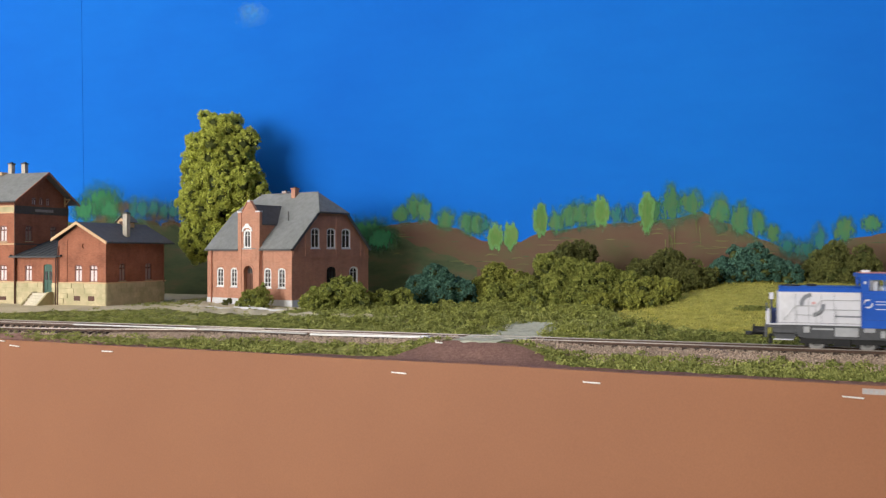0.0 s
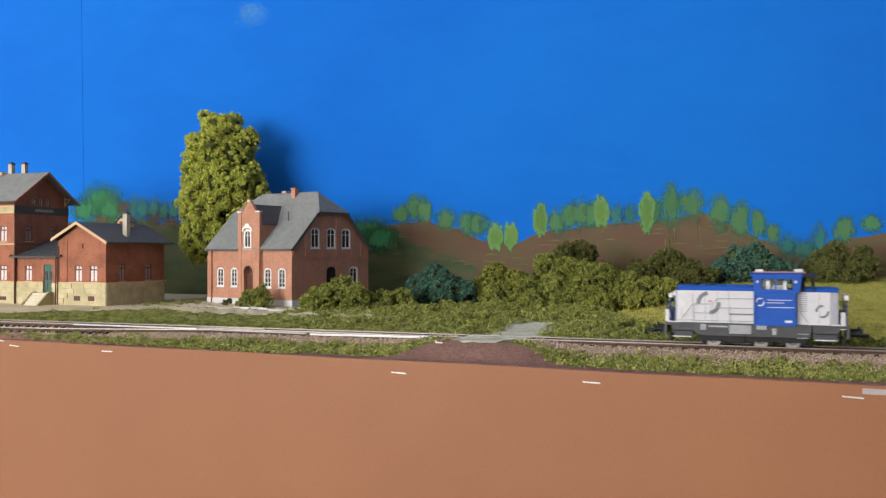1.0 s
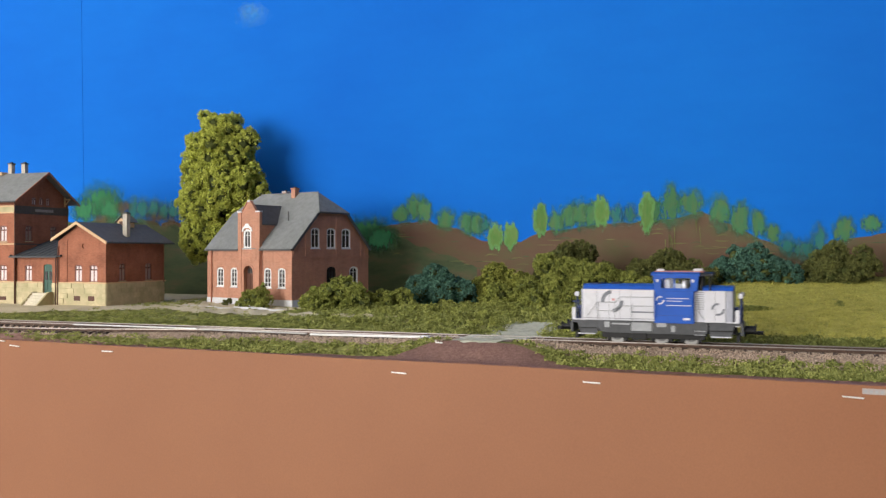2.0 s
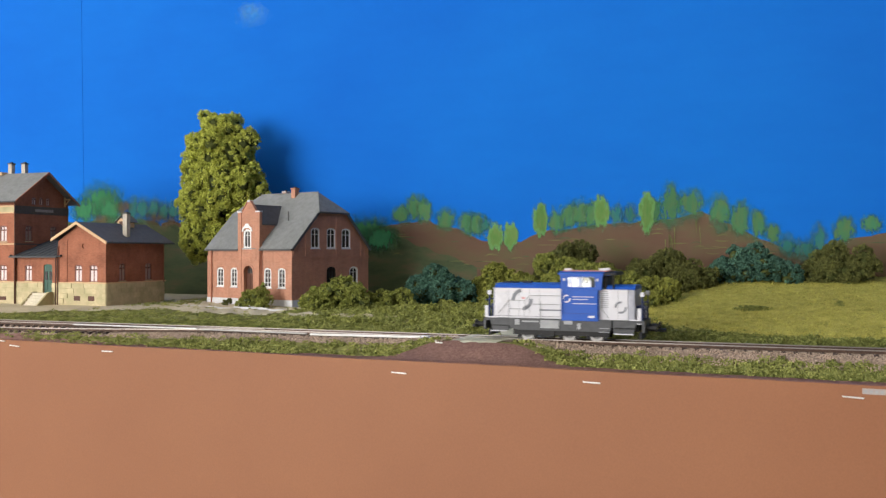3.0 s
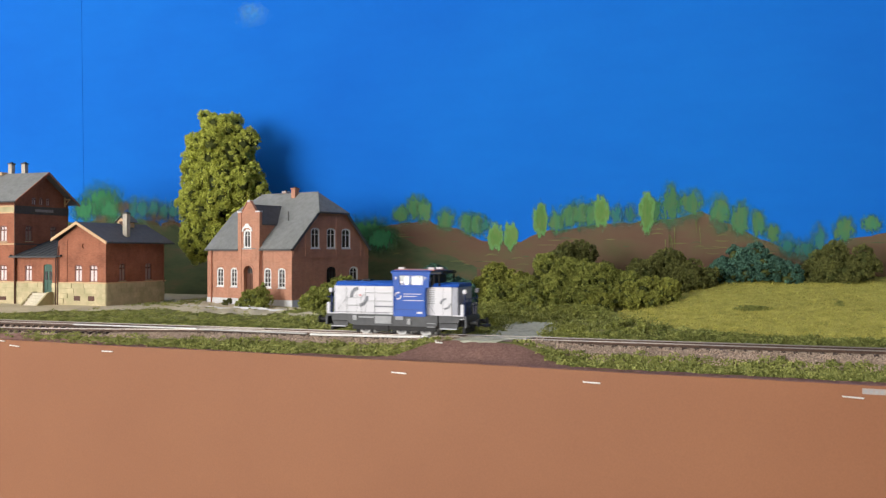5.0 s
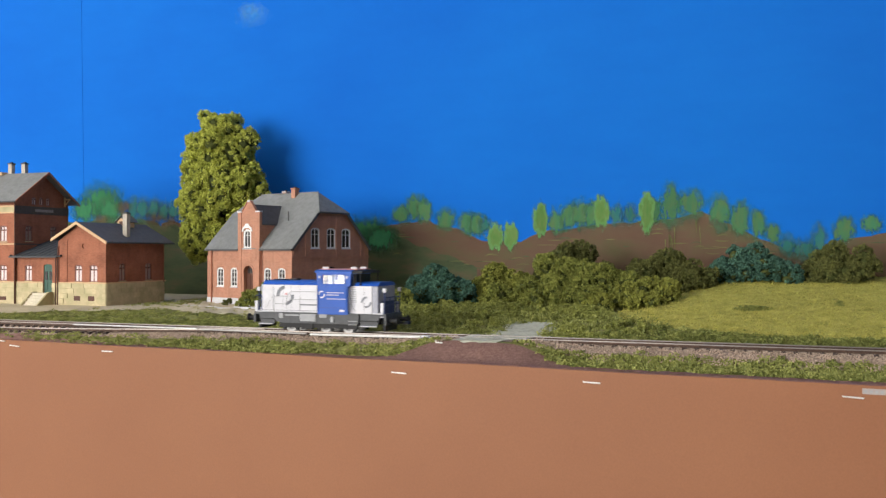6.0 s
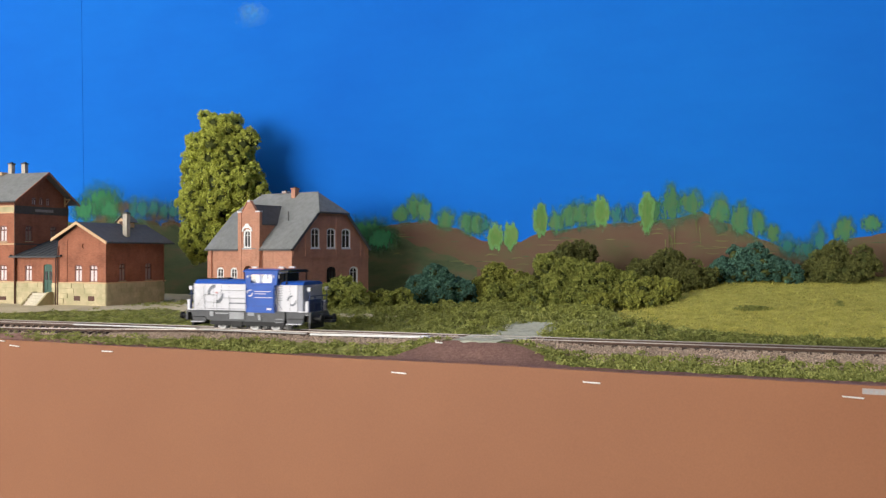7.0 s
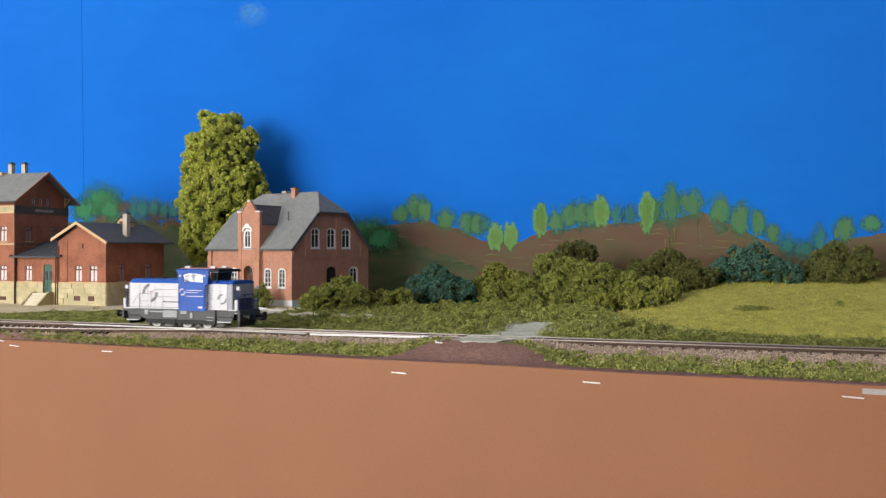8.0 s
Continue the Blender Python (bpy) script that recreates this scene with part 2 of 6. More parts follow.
M["bark"] = plain("tree_bark", (0.07, 0.05, 0.035), 0.9, 0, 1.5, 0.3)
M["stones"] = leaf_mat("ballast_stones", (0.36, 0.265, 0.215), (0.58, 0.46, 0.385))


# ---- mesh helpers ----
def part(name, bm, material, parent=None, label="", at=None, smooth=False):
    """Link a bmesh in millimetres as ONE mesh object, under a thing or a part if one is given."""
    bmesh.ops.scale(bm, vec=(MM, MM, MM), verts=bm.verts)
    me = bpy.data.meshes.new(name)
    bm.to_mesh(me)
    bm.free()
    if smooth:
        me.polygons.foreach_set("use_smooth", [True] * len(me.polygons))
    me.materials.append(material)
    ob = new(name, me)
    if parent:
        ob.parent = parent
    if at:
        ob.location = [v * MM for v in at]
    if label:
        ob["label"] = label
    return ob


def mesh_part(name, verts, faces, material, parent=None, label=""):
    """The same from arrays of points (mm) and faces."""
    me = bpy.data.meshes.new(name)
    me.from_pydata((np.asarray(verts) * MM).tolist(), [], faces if isinstance(faces, list) else faces.tolist())
    me.materials.append(material)
    ob = new(name, me)
    if parent:
        ob.parent = parent
    if label:
        ob["label"] = label
    return ob


def thing(name, label, category, at=(0, 0, 0), rz=0.0, group=""):
    ob = new(name)
    ob.empty_display_size = 0.01
    ob.matrix_basis = pose(at[0] * MM, at[1] * MM, at[2] * MM, 0, 0, rz)
    return tagged(ob, label, category, group)


def box(bm, x0, x1, y0, y1, z0, z1, bevel=0.0):
    r = bmesh.ops.create_cube(bm, size=1.0)
    for v in r["verts"]:
        v.co = ((x0 + x1) / 2 + v.co.x * (x1 - x0), (y0 + y1) / 2 + v.co.y * (y1 - y0), (z0 + z1) / 2 + v.co.z * (z1 - z0))
    if bevel:
        es = list({e for v in r["verts"] for e in v.link_edges})
        bmesh.ops.bevel(bm, geom=es, offset=bevel, segments=2, profile=0.6, affect="EDGES")
    return bm


def boxed(*a, bevel=0.0):
    return box(bmesh.new(), *a, bevel=bevel)


def prism(bm, outline, axis, a, b):
    """Extrude a closed outline of 2D points along an axis from a to b. axis x: points are (y, z); y: (x, z); z: (x, y)."""
    def put(p, t):
        return {"x": (t, p[0], p[1]), "y": (p[0], t, p[1]), "z": (p[0], p[1], t)}[axis]
    lo = [bm.verts.new(put(p, a)) for p in outline]
    hi = [bm.verts.new(put(p, b)) for p in outline]
    n = len(outline)
    bm.faces.new(lo)
    bm.faces.new(hi)
    for i in range(n):
        bm.faces.new((lo[i], lo[(i + 1) % n], hi[(i + 1) % n], hi[i]))
    bmesh.ops.recalc_face_normals(bm, faces=bm.faces)
    return bm


def prismed(outline, axis, a, b):
    return prism(bmesh.new(), outline, axis, a, b)


def rod(bm, p, q, r, n=8):
    p, q = Vector(p), Vector(q)
    d = q - p
    m = Matrix.Translation((p + q) / 2) @ d.to_track_quat("Z", "Y").to_matrix().to_4x4()
    bmesh.ops.create_cone(bm, cap_ends=True, segments=n, radius1=r, radius2=r, depth=d.length, matrix=m)
    return bm


def smooth_step(t):
    t = np.clip(t, 0, 1)
    return t * t * (3 - 2 * t)


# ---- the lie of the land ----
def front(x):
    """The fascia's line: y at x."""
    return -61.0 - 0.0598 * x


RISE = 2.5  # rail head over the zero level


def apart(x):
    """How far the siding has parted from the main line, 0 to 1."""
    return smooth_step((-100.0 - np.asarray(x, float)) / 300.0)


def siding(x):
    """The siding's centre line: it leaves the main line towards the viewer."""
    return -18.0 * apart(x)


def siding_rise(x):
    return RISE - 3.0 * apart(x)


def height(x, y):
    x, y = np.asarray(x, float), np.asarray(y, float)
    k = apart(x)
    near = -1.0 - 8.8 * smooth_step((-y - 14) / 26)
    near = near * (1 - k) + (-1.0 - 2.8 * smooth_step((-y - 8) / 16) - 6.0 * smooth_step((-y - 31) / 10)) * k
    shelf = np.exp(-((x - 36) / 54.0) ** 4)
    near = near * (1 - shelf) + (1.5 - 11.3 * smooth_step((-y - 30) / 28)) * shelf
    crown = 3.2 * (1 - smooth_step((y - 13) / 14))
    base = -4.2 + crown + 9.2 * smooth_step((y - 16) / 130)
    hill = -4.2 + crown + 36.0 * np.clip((y - 22) / 320, 0, 1.1)
    k = smooth_step((x - 55) / 150)
    back = base * (1 - k) + hill * k
    mound = 10 * np.exp(-((x - 70) / 90) ** 2 - ((y - 300) / 90) ** 2)
    hummock = 1.4 * np.sin(x * 0.16 + 2.1 * np.sin(y * 0.061)) * np.sin(y * 0.19 + 1.7 * np.sin(x * 0.047)) + 0.7 * np.sin(x * 0.37 + y * 0.11) * np.sin(y * 0.41 - x * 0.07)
    hummock = hummock * smooth_step((y - 24) / 20) * smooth_step((x + 430) / 40) * (1 - 0.5 * k) * (1 - np.exp(-((x - 48) / 30.0) ** 4))
    return np.where(y < 0, near, back + mound + hummock)


BACK = 420.0
# ---- room ----
def room():
    r = {k: v / MM for k, v in ROOM.items()}
    w = {k: v / MM for k, v in WIN.items()}
    t = 60
    tagged(part("floor", boxed(r["x0"] - t, r["x1"] + t, r["y0"] - t, r["y1"] + t, r["z0"] - t, r["z0"]), M["carpet"]), "plain brown carpeted floor of the room", "floor", kind="structure")
    tagged(part("ceiling", boxed(r["x0"] - t, r["x1"] + t, r["y0"] - t, r["y1"] + t, r["z1"], r["z1"] + t), M["wall"]), "plain pale ceiling of the room", "ceiling", kind="structure")
    for name, b in (("wall_west", (r["x0"] - t, r["x0"], r["y0"], r["y1"])), ("wall_east", (r["x1"], r["x1"] + t, r["y0"], r["y1"])),
                    ("wall_north", (r["x0"], r["x1"], r["y1"], r["y1"] + t))):
        # the unseen east wall is darkened so right-facing sides get less bounce
        tagged(part(name, boxed(*b, r["z0"], r["z1"]), M["wall_low_bounce"] if name == "wall_east" else M["wall"]), "plain painted wall of the room", "wall", kind="structure")
    bm = bmesh.new()
    y0, y1 = r["y0"] - t, r["y0"]
    box(bm, r["x0"], w["x0"], y0, y1, r["z0"], r["z1"])
    box(bm, w["x1"], r["x1"], y0, y1, r["z0"], r["z1"])
    box(bm, w["x0"], w["x1"], y0, y1, r["z0"], w["z0"])
    box(bm, w["x0"], w["x1"], y0, y1, w["z1"], r["z1"])
    tagged(part("wall_south", bm, M["wall"]), "plain pale wall with the room's window opening", "wall", kind="structure")
    win = tagged(new("window_1"), "white-framed window that lights the room", "window", kind="structure")
    bm = bmesh.new()
    for b in ((w["x0"], w["x0"] + 50, w["z0"], w["z1"]), (w["x1"] - 50, w["x1"], w["z0"], w["z1"]),
              (w["x0"] + 50, w["x1"] - 50, w["z0"], w["z0"] + 50), (w["x0"] + 50, w["x1"] - 50, w["z1"] - 50, w["z1"])):
        box(bm, b[0], b[1], y0 + 5, y0 + 35, b[2], b[3])
    part("window_frame", bm, M["white"], win)


room()


# ---- ground ----
def sheet(name, xs, ys_of, material, lift=0.0, rough=0.0, parent=None):
    """A sheet over the land: for each x, a row of y from front to back."""
    verts, faces = [], []
    rows = [ys_of(x) for x in xs]
    n = len(rows[0])
    for x, ys in zip(xs, rows):
        z = height(np.full(n, x), ys) + lift
        for y, h in zip(ys, z):
            d = rough * noise.noise((x * 0.12, y * 0.12, 0)) + 0.5 * rough * noise.noise((x * 0.4, y * 0.4, 3))
            verts.append((x, y, h + d))
    for i in range(len(xs) - 1):
        for j in range(n - 1):
            a = i * n + j
            faces.append((a, a + n, a + n + 1, a + 1))
    ob = mesh_part(name, verts, faces, material, parent)
    ob.data.polygons.foreach_set("use_smooth", [True] * len(faces))
    return ob


X0, X1 = -820.0, 560.0


def land_rows(x):
    f = front(x)
    return np.concatenate([np.linspace(f, 30, 26), np.linspace(36, BACK, 60)])


land = tagged(sheet("ground", np.linspace(X0, X1, 231), land_rows, M["earth"], 0.0, 0.6), "mossy green scenic ground of the layout", "ground", kind="structure")


def field_edge(x):
    """Where the meadow meets the dark green verge of the track."""
    return np.interp(x, [72, 95, 112, 142, 175, 214, 269, 420], [235, 165, 124, 102, 87, 72, 69, 64])


def meadow_rows(x):
    lo = float(field_edge(x)) + 7 * noise.noise((x * 0.03, 0, 0))
    return np.linspace(lo, BACK, 50)


def soil_rows(x):
    f = front(x)
    k = math.exp(-((x - 42) / 52.0) ** 4)
    return np.linspace(f, f + 11 - 6 * float(apart(x)) + 20 * k + 3 * noise.noise((x * 0.05, 7, 0)), 8)


tagged(sheet("soil", np.linspace(X0, X1, 231), soil_rows, M["soil"], 0.6, 0.5), "bare dark reddish soil along the layout's edge", "soil", kind="structure")
tagged(sheet("track_bed", np.linspace(X0, X1, 120), lambda x: np.linspace(-25 - 10 * float(apart(x)), 17, 16), M["bed"], 0.35, 0.3), "brown ballast bed under the track", "track bed", kind="structure")
tagged(sheet("meadow", np.linspace(95, X1, 90), meadow_rows, M["field"], 0.5, 0.5), "yellow-green meadow rising behind the track", "meadow", kind="structure")


def path_line(x):
    """The footpath's front edge, parallel to the brick house."""
    return 182.0 - 0.24 * (x + 341.0)


def yard_edge(x):
    """Where the sandy yard meets the grass by the track."""
    return np.interp(x, [-820, -492, -445, -387, -340, -290, -258, -205], [84, 84, 104, 118, 136, 120, 112, 112])


def yard_rows(x):
    k = smooth_step((x + 425) / 60)
    lo = float(yard_edge(x)) + 3 * noise.noise((x * 0.03, 5, 0))
    hi = (BACK - 1) * (1 - k) + (212.5 - 0.268 * (x + 239)) * k
    return np.linspace(lo, max(hi, lo + 8), 30)


tagged(sheet("pavement", np.linspace(X0, -212, 120), yard_rows, M["sand"], 0.7, 0.2), "pale sandy station yard and footpath", "pavement", kind="structure")


def kerb():
    for i in range(6):
        a, b = -350 + i * 23.0, -350 + (i + 1) * 23.0 - 0.5
        if i == 0:
            ob = thing("kerb_stone", "long pale kerb stone edging the footpath", "kerb", group="kerb stones of the footpath")
            part("stone", boxed(-11.2, 11.2, -1.1, 1.1, -3, 1.1, bevel=0.2), M["plinth"], ob)
            first = ob
        m = (a + b) / 2
        place = pose(m * MM, (path_line(m) - 1.2) * MM, (float(height(m, path_line(m))) + 1.5) * MM, 0, 0, math.degrees(math.atan(-0.24)))
        if i == 0:
            first.matrix_basis = place
        else:
            copy_thing(first, place)


kerb()


def lane_rows(x):
    return np.linspace(116 + 5 * noise.noise((x * 0.05, 9, 0)), 133 + 5 * noise.noise((x * 0.05, 2, 0)), 5)


tagged(sheet("footpath", np.linspace(-200, -80, 40), lane_rows, M["sand"], 0.5, 0.2), "narrow pale trodden path through the grass", "path", kind="structure")


def road_mid(y):
    return 40.0 - 6.0 * smooth_step(-np.asarray(y, float) / 30)


def road_half(y):
    return np.interp(y, [-40, -12, 10, 50, 85, 114], [12, 16, 23, 25, 21, 14])


def road():
    verts, faces = [], []
    ys = np.linspace(-44, 114, 72)
    for y in ys:
        c, w = float(road_mid(y)), float(road_half(y)) + 3
        for i in range(11):
            x = c + w * (i / 5 - 1) + 2.5 * noise.noise((y * 0.07, i * 3, 0))
            z = float(height(x, y))
            if y > 0:
                z = max(z + 0.9, RISE - 0.6 - 0.2 * max(0, y - 9))
            else:
                z = min(z + 0.85 - 1.6 * float(smooth_step((-y - 31) / 9)) + 0.4 * noise.noise((x * 0.12, y * 0.12, 2)), RISE - 0.2)
            verts.append((x, y, z))
    for j in range(len(ys) - 1):
        for i in range(10):
            a = j * 11 + i
            faces.append((a, a + 1, a + 12, a + 11))
    tagged(mesh_part("road", verts, faces, M["road"]), "pale grey country lane crossing the track", "road", kind="structure")


road()


# ---- fascia with staples ----
def fascia():
    a = math.degrees(math.atan(-0.0598))
    x0, x1 = X0 - 100, X1 + 100
    bm = bmesh.new()
    top = [(x, -9.0 + 0.5 * noise.noise((x * 0.01, 0, 0))) for x in np.linspace(x0, x1, 60)]
    prism(bm, top + [(x1, -420), (x0, -420)], "y", -5.0, 0.0)
    for v in bm.verts:
        v.co.y += front(v.co.x)
    tagged(part("fascia", bm, M["fascia"]), "smooth brown hardboard front panel of the layout", "panel", kind="structure")


fascia()


def table():
    """The trestle that carries the layout and its backdrop."""
    tb = thing("layout_table", "plain pine table frame carrying the model layout", "table")
    x0, x1 = X0 + 4, X1 - 4
    deck = prismed([(x0, front(x0) + 0.5), (x1, front(x1) + 0.5), (x1, BACK + 6), (x0, BACK + 6)], "z", -34, -20)
    part("deck", deck, M["table_wood"], tb)
    for x in (x0 + 40, x1 - 40):
        for y in (front(x) + 40, BACK - 40):
            part("leg", boxed(x - 25, x + 25, y - 25, y + 25, -1050, -34, bevel=2.0), M["table_wood"], tb)


table()


def backdrop():
    t = 6
    bd = tagged(new("backdrop"), "hand-painted blue sky and hills on boards", "backdrop", kind="structure")
    lo, hi = (-688.5, -20.0), (-700.5, 620.0)
    part("sky_panel", prismed([(lo[0] + 0.7, lo[1]), (X1 + 200, lo[1]), (X1 + 200, hi[1]), (hi[0] + 0.7, hi[1])], "y", BACK, BACK + t), M["sky"], bd)
    part("sky_panel", prismed([(lo[0] - 0.4, lo[1]), (hi[0] - 0.4, hi[1]), (X0 - 300, hi[1]), (X0 - 300, lo[1])], "y", BACK + 0.6, BACK + t), M["sky"], bd)
    return bd


BD = backdrop()
# ---- building helpers ----
def arch(u0, u1, z0, z1, rise, n=6):
    """Outline of an opening with a flat-arched head; rise 0 gives a plain rectangle."""
    if rise <= 0:
        return [(u0, z0), (u1, z0), (u1, z1), (u0, z1)]
    c = (u0 + u1) / 2
    h = (u1 - u0) / 2
    return [(u0, z0), (u1, z0)] + [(c + h * math.cos(math.pi * i / n), z1 - rise + rise * math.sin(math.pi * i / n)) for i in range(n + 1)]


def slab(outline, holes=(), depth=2.0, bm=None):
    """An upright slab in (u, z) with openings through it, its face at 0 and its back at depth along +y."""
    own = bmesh.new()
    edges = []
    for loop in (outline, *holes):
        vs = [own.verts.new((p[0], 0, p[1])) for p in loop]
        edges += [own.edges.new((vs[i], vs[(i + 1) % len(vs)])) for i in range(len(vs))]
    bmesh.ops.triangle_fill(own, use_beauty=True, use_dissolve=False, edges=edges, normal=(0, -1, 0))
    faces = list(own.faces)
    r = bmesh.ops.extrude_face_region(own, geom=faces)
    for v in r["geom"]:
        if isinstance(v, bmesh.types.BMVert):
            v.co.y += depth
    bmesh.ops.recalc_face_normals(own, faces=own.faces)
    return own


def placed(bm, m):
    bmesh.ops.transform(bm, matrix=m, verts=bm.verts)
    return bm


def face_front(y):
    return Matrix.Translation((0, y, 0))


def face_right(x):
    """u runs back along +y on a wall that looks towards +x."""
    return Matrix(((0, -1, 0, x), (1, 0, 0, 0), (0, 0, 1, 0), (0, 0, 0, 1)))


def inset(o, d):
    c = (sum(p[0] for p in o) / len(o), sum(p[1] for p in o) / len(o))
    us, zs = [p[0] for p in o], [p[1] for p in o]
    ku = 1 - 2 * d / (max(us) - min(us))
    kz = 1 - 2 * d / (max(zs) - min(zs))
    mu, mz = (max(us) + min(us)) / 2, (max(zs) + min(zs)) / 2
    return [(mu + (p[0] - mu) * ku, mz + (p[1] - mz) * kz) for p in o]


def casement(parent, m, u0, u1, z0, z1, rise, frame_mat, bars=(1, 2), sill=None, pane="pane", drape=0.0, wide=1.0, hood=None, cloth="curtain"):
    """A window set into an opening: frame, glazing bars, pane, sill, and a drape behind it where one shows."""
    o = arch(u0, u1, z0, z1, rise)
    win = part("window", placed(slab(o, [inset(o, wide)], 1.0), m @ Matrix.Translation((0, 0.35, 0))), frame_mat, parent)
    bm = bmesh.new()
    for i in range(bars[0]):
        u = u0 + (u1 - u0) * (i + 1) / (bars[0] + 1)
        box(bm, u - 0.35, u + 0.35, 0.5, 1.2, z0 + wide * 0.5, z1 - wide * 0.5)
    for i in range(bars[1]):
        z = z0 + (z1 - z0) * (0.68 if bars[1] == 1 else (i + 1) / (bars[1] + 1))
        box(bm, u0 + wide * 0.5, u1 - wide * 0.5, 0.45, 1.15, z - 0.32, z + 0.32)
    part("glazing_bar", placed(bm, m), frame_mat, win)
    part("pane", placed(slab(inset(o, wide * 0.6), [], 0.25), m @ Matrix.Translation((0, 1.3, 0))), M[pane], win)
    if drape:
        d = inset(o, wide * 1.1)
        us = [p[0] for p in d]
        cu, w = (min(us) + max(us)) / 2, max(us) - min(us)
        bm = bmesh.new()
        for sgn in (-1, 1):
            for i in range(3):
                a = cu + sgn * w * (0.5 - drape * (i + 0.0) / 3 * 0.5)
                b = a - sgn * w * drape / 6
                box(bm, min(a, b), max(a, b), 1.15 - 0.08 * (i % 2), 1.28, z0 + wide, z0 + (z1 - z0) * 0.66)
        box(bm, cu - w * 0.42, cu + w * 0.42, 1.15, 1.28, z0 + (z1 - z0) * 0.74, z1 - wide - rise * 0.35)
        part("curtain", placed(bm, m), M[cloth], win)
    if sill:
        part("sill", placed(boxed(u0 - 0.8, u1 + 0.8, -0.7, 0.6, z0 - 0.9, z0 - 0.05), m), sill, win)
    if hood:
        oo = arch(u0 - 1.3, u1 + 1.3, z1 - 3.0, z1 + 1.5, min(rise + 0.6, 4.4))
        ii = arch(u0 - 0.02, u1 + 0.02, z1 - 3.0, z1 + 0.05, rise)
        ring = oo[1:] + [oo[0]]
        bm = slab(ring[0:1] + ring[1:-1] + [ring[-1]] , [], 0.5) if rise <= 0 else slab([oo[0], ii[0]] + ii[2:][::-1] + [ii[1], oo[1]] + oo[2:], [], 0.5)
        part("lintel", placed(bm, m @ Matrix.Translation((0, -0.35, 0))), hood, win)
    return win


def roof_plate(quad, thick, bm):
    """A sloping roof plate from three or four corners of its upper face."""
    up = [Vector(p) for p in quad]
    n = (up[1] - up[0]).cross(up[2] - up[0]).normalized()
    if n.z < 0:
        n = -n
    a = [bm.verts.new(p) for p in up]
    b = [bm.verts.new(p - n * thick) for p in up]
    k = len(up)
    bm.faces.new(a)
    bm.faces.new(b[::-1])
    for i in range(k):
        bm.faces.new((a[i], a[(i + 1) % k], b[(i + 1) % k], b[i]))
    bmesh.ops.recalc_face_normals(bm, faces=bm.faces)
    return bm


def chimney(parent, x, y, z0, z1, w, mat, cap):
    c = part("chimney", boxed(x - w / 2, x + w / 2, y - w / 2, y + w / 2, z0, z1, bevel=0.15), mat, parent)
    part("cap", boxed(x - w / 2 - 0.7, x + w / 2 + 0.7, y - w / 2 - 0.7, y + w / 2 + 0.7, z1, z1 + 1.3, bevel=0.2), cap, c)
    part("flue", boxed(x - w / 4, x + w / 4, y - w / 4, y + w / 4, z1 + 1.3, z1 + 2.6), M["dark"], c)


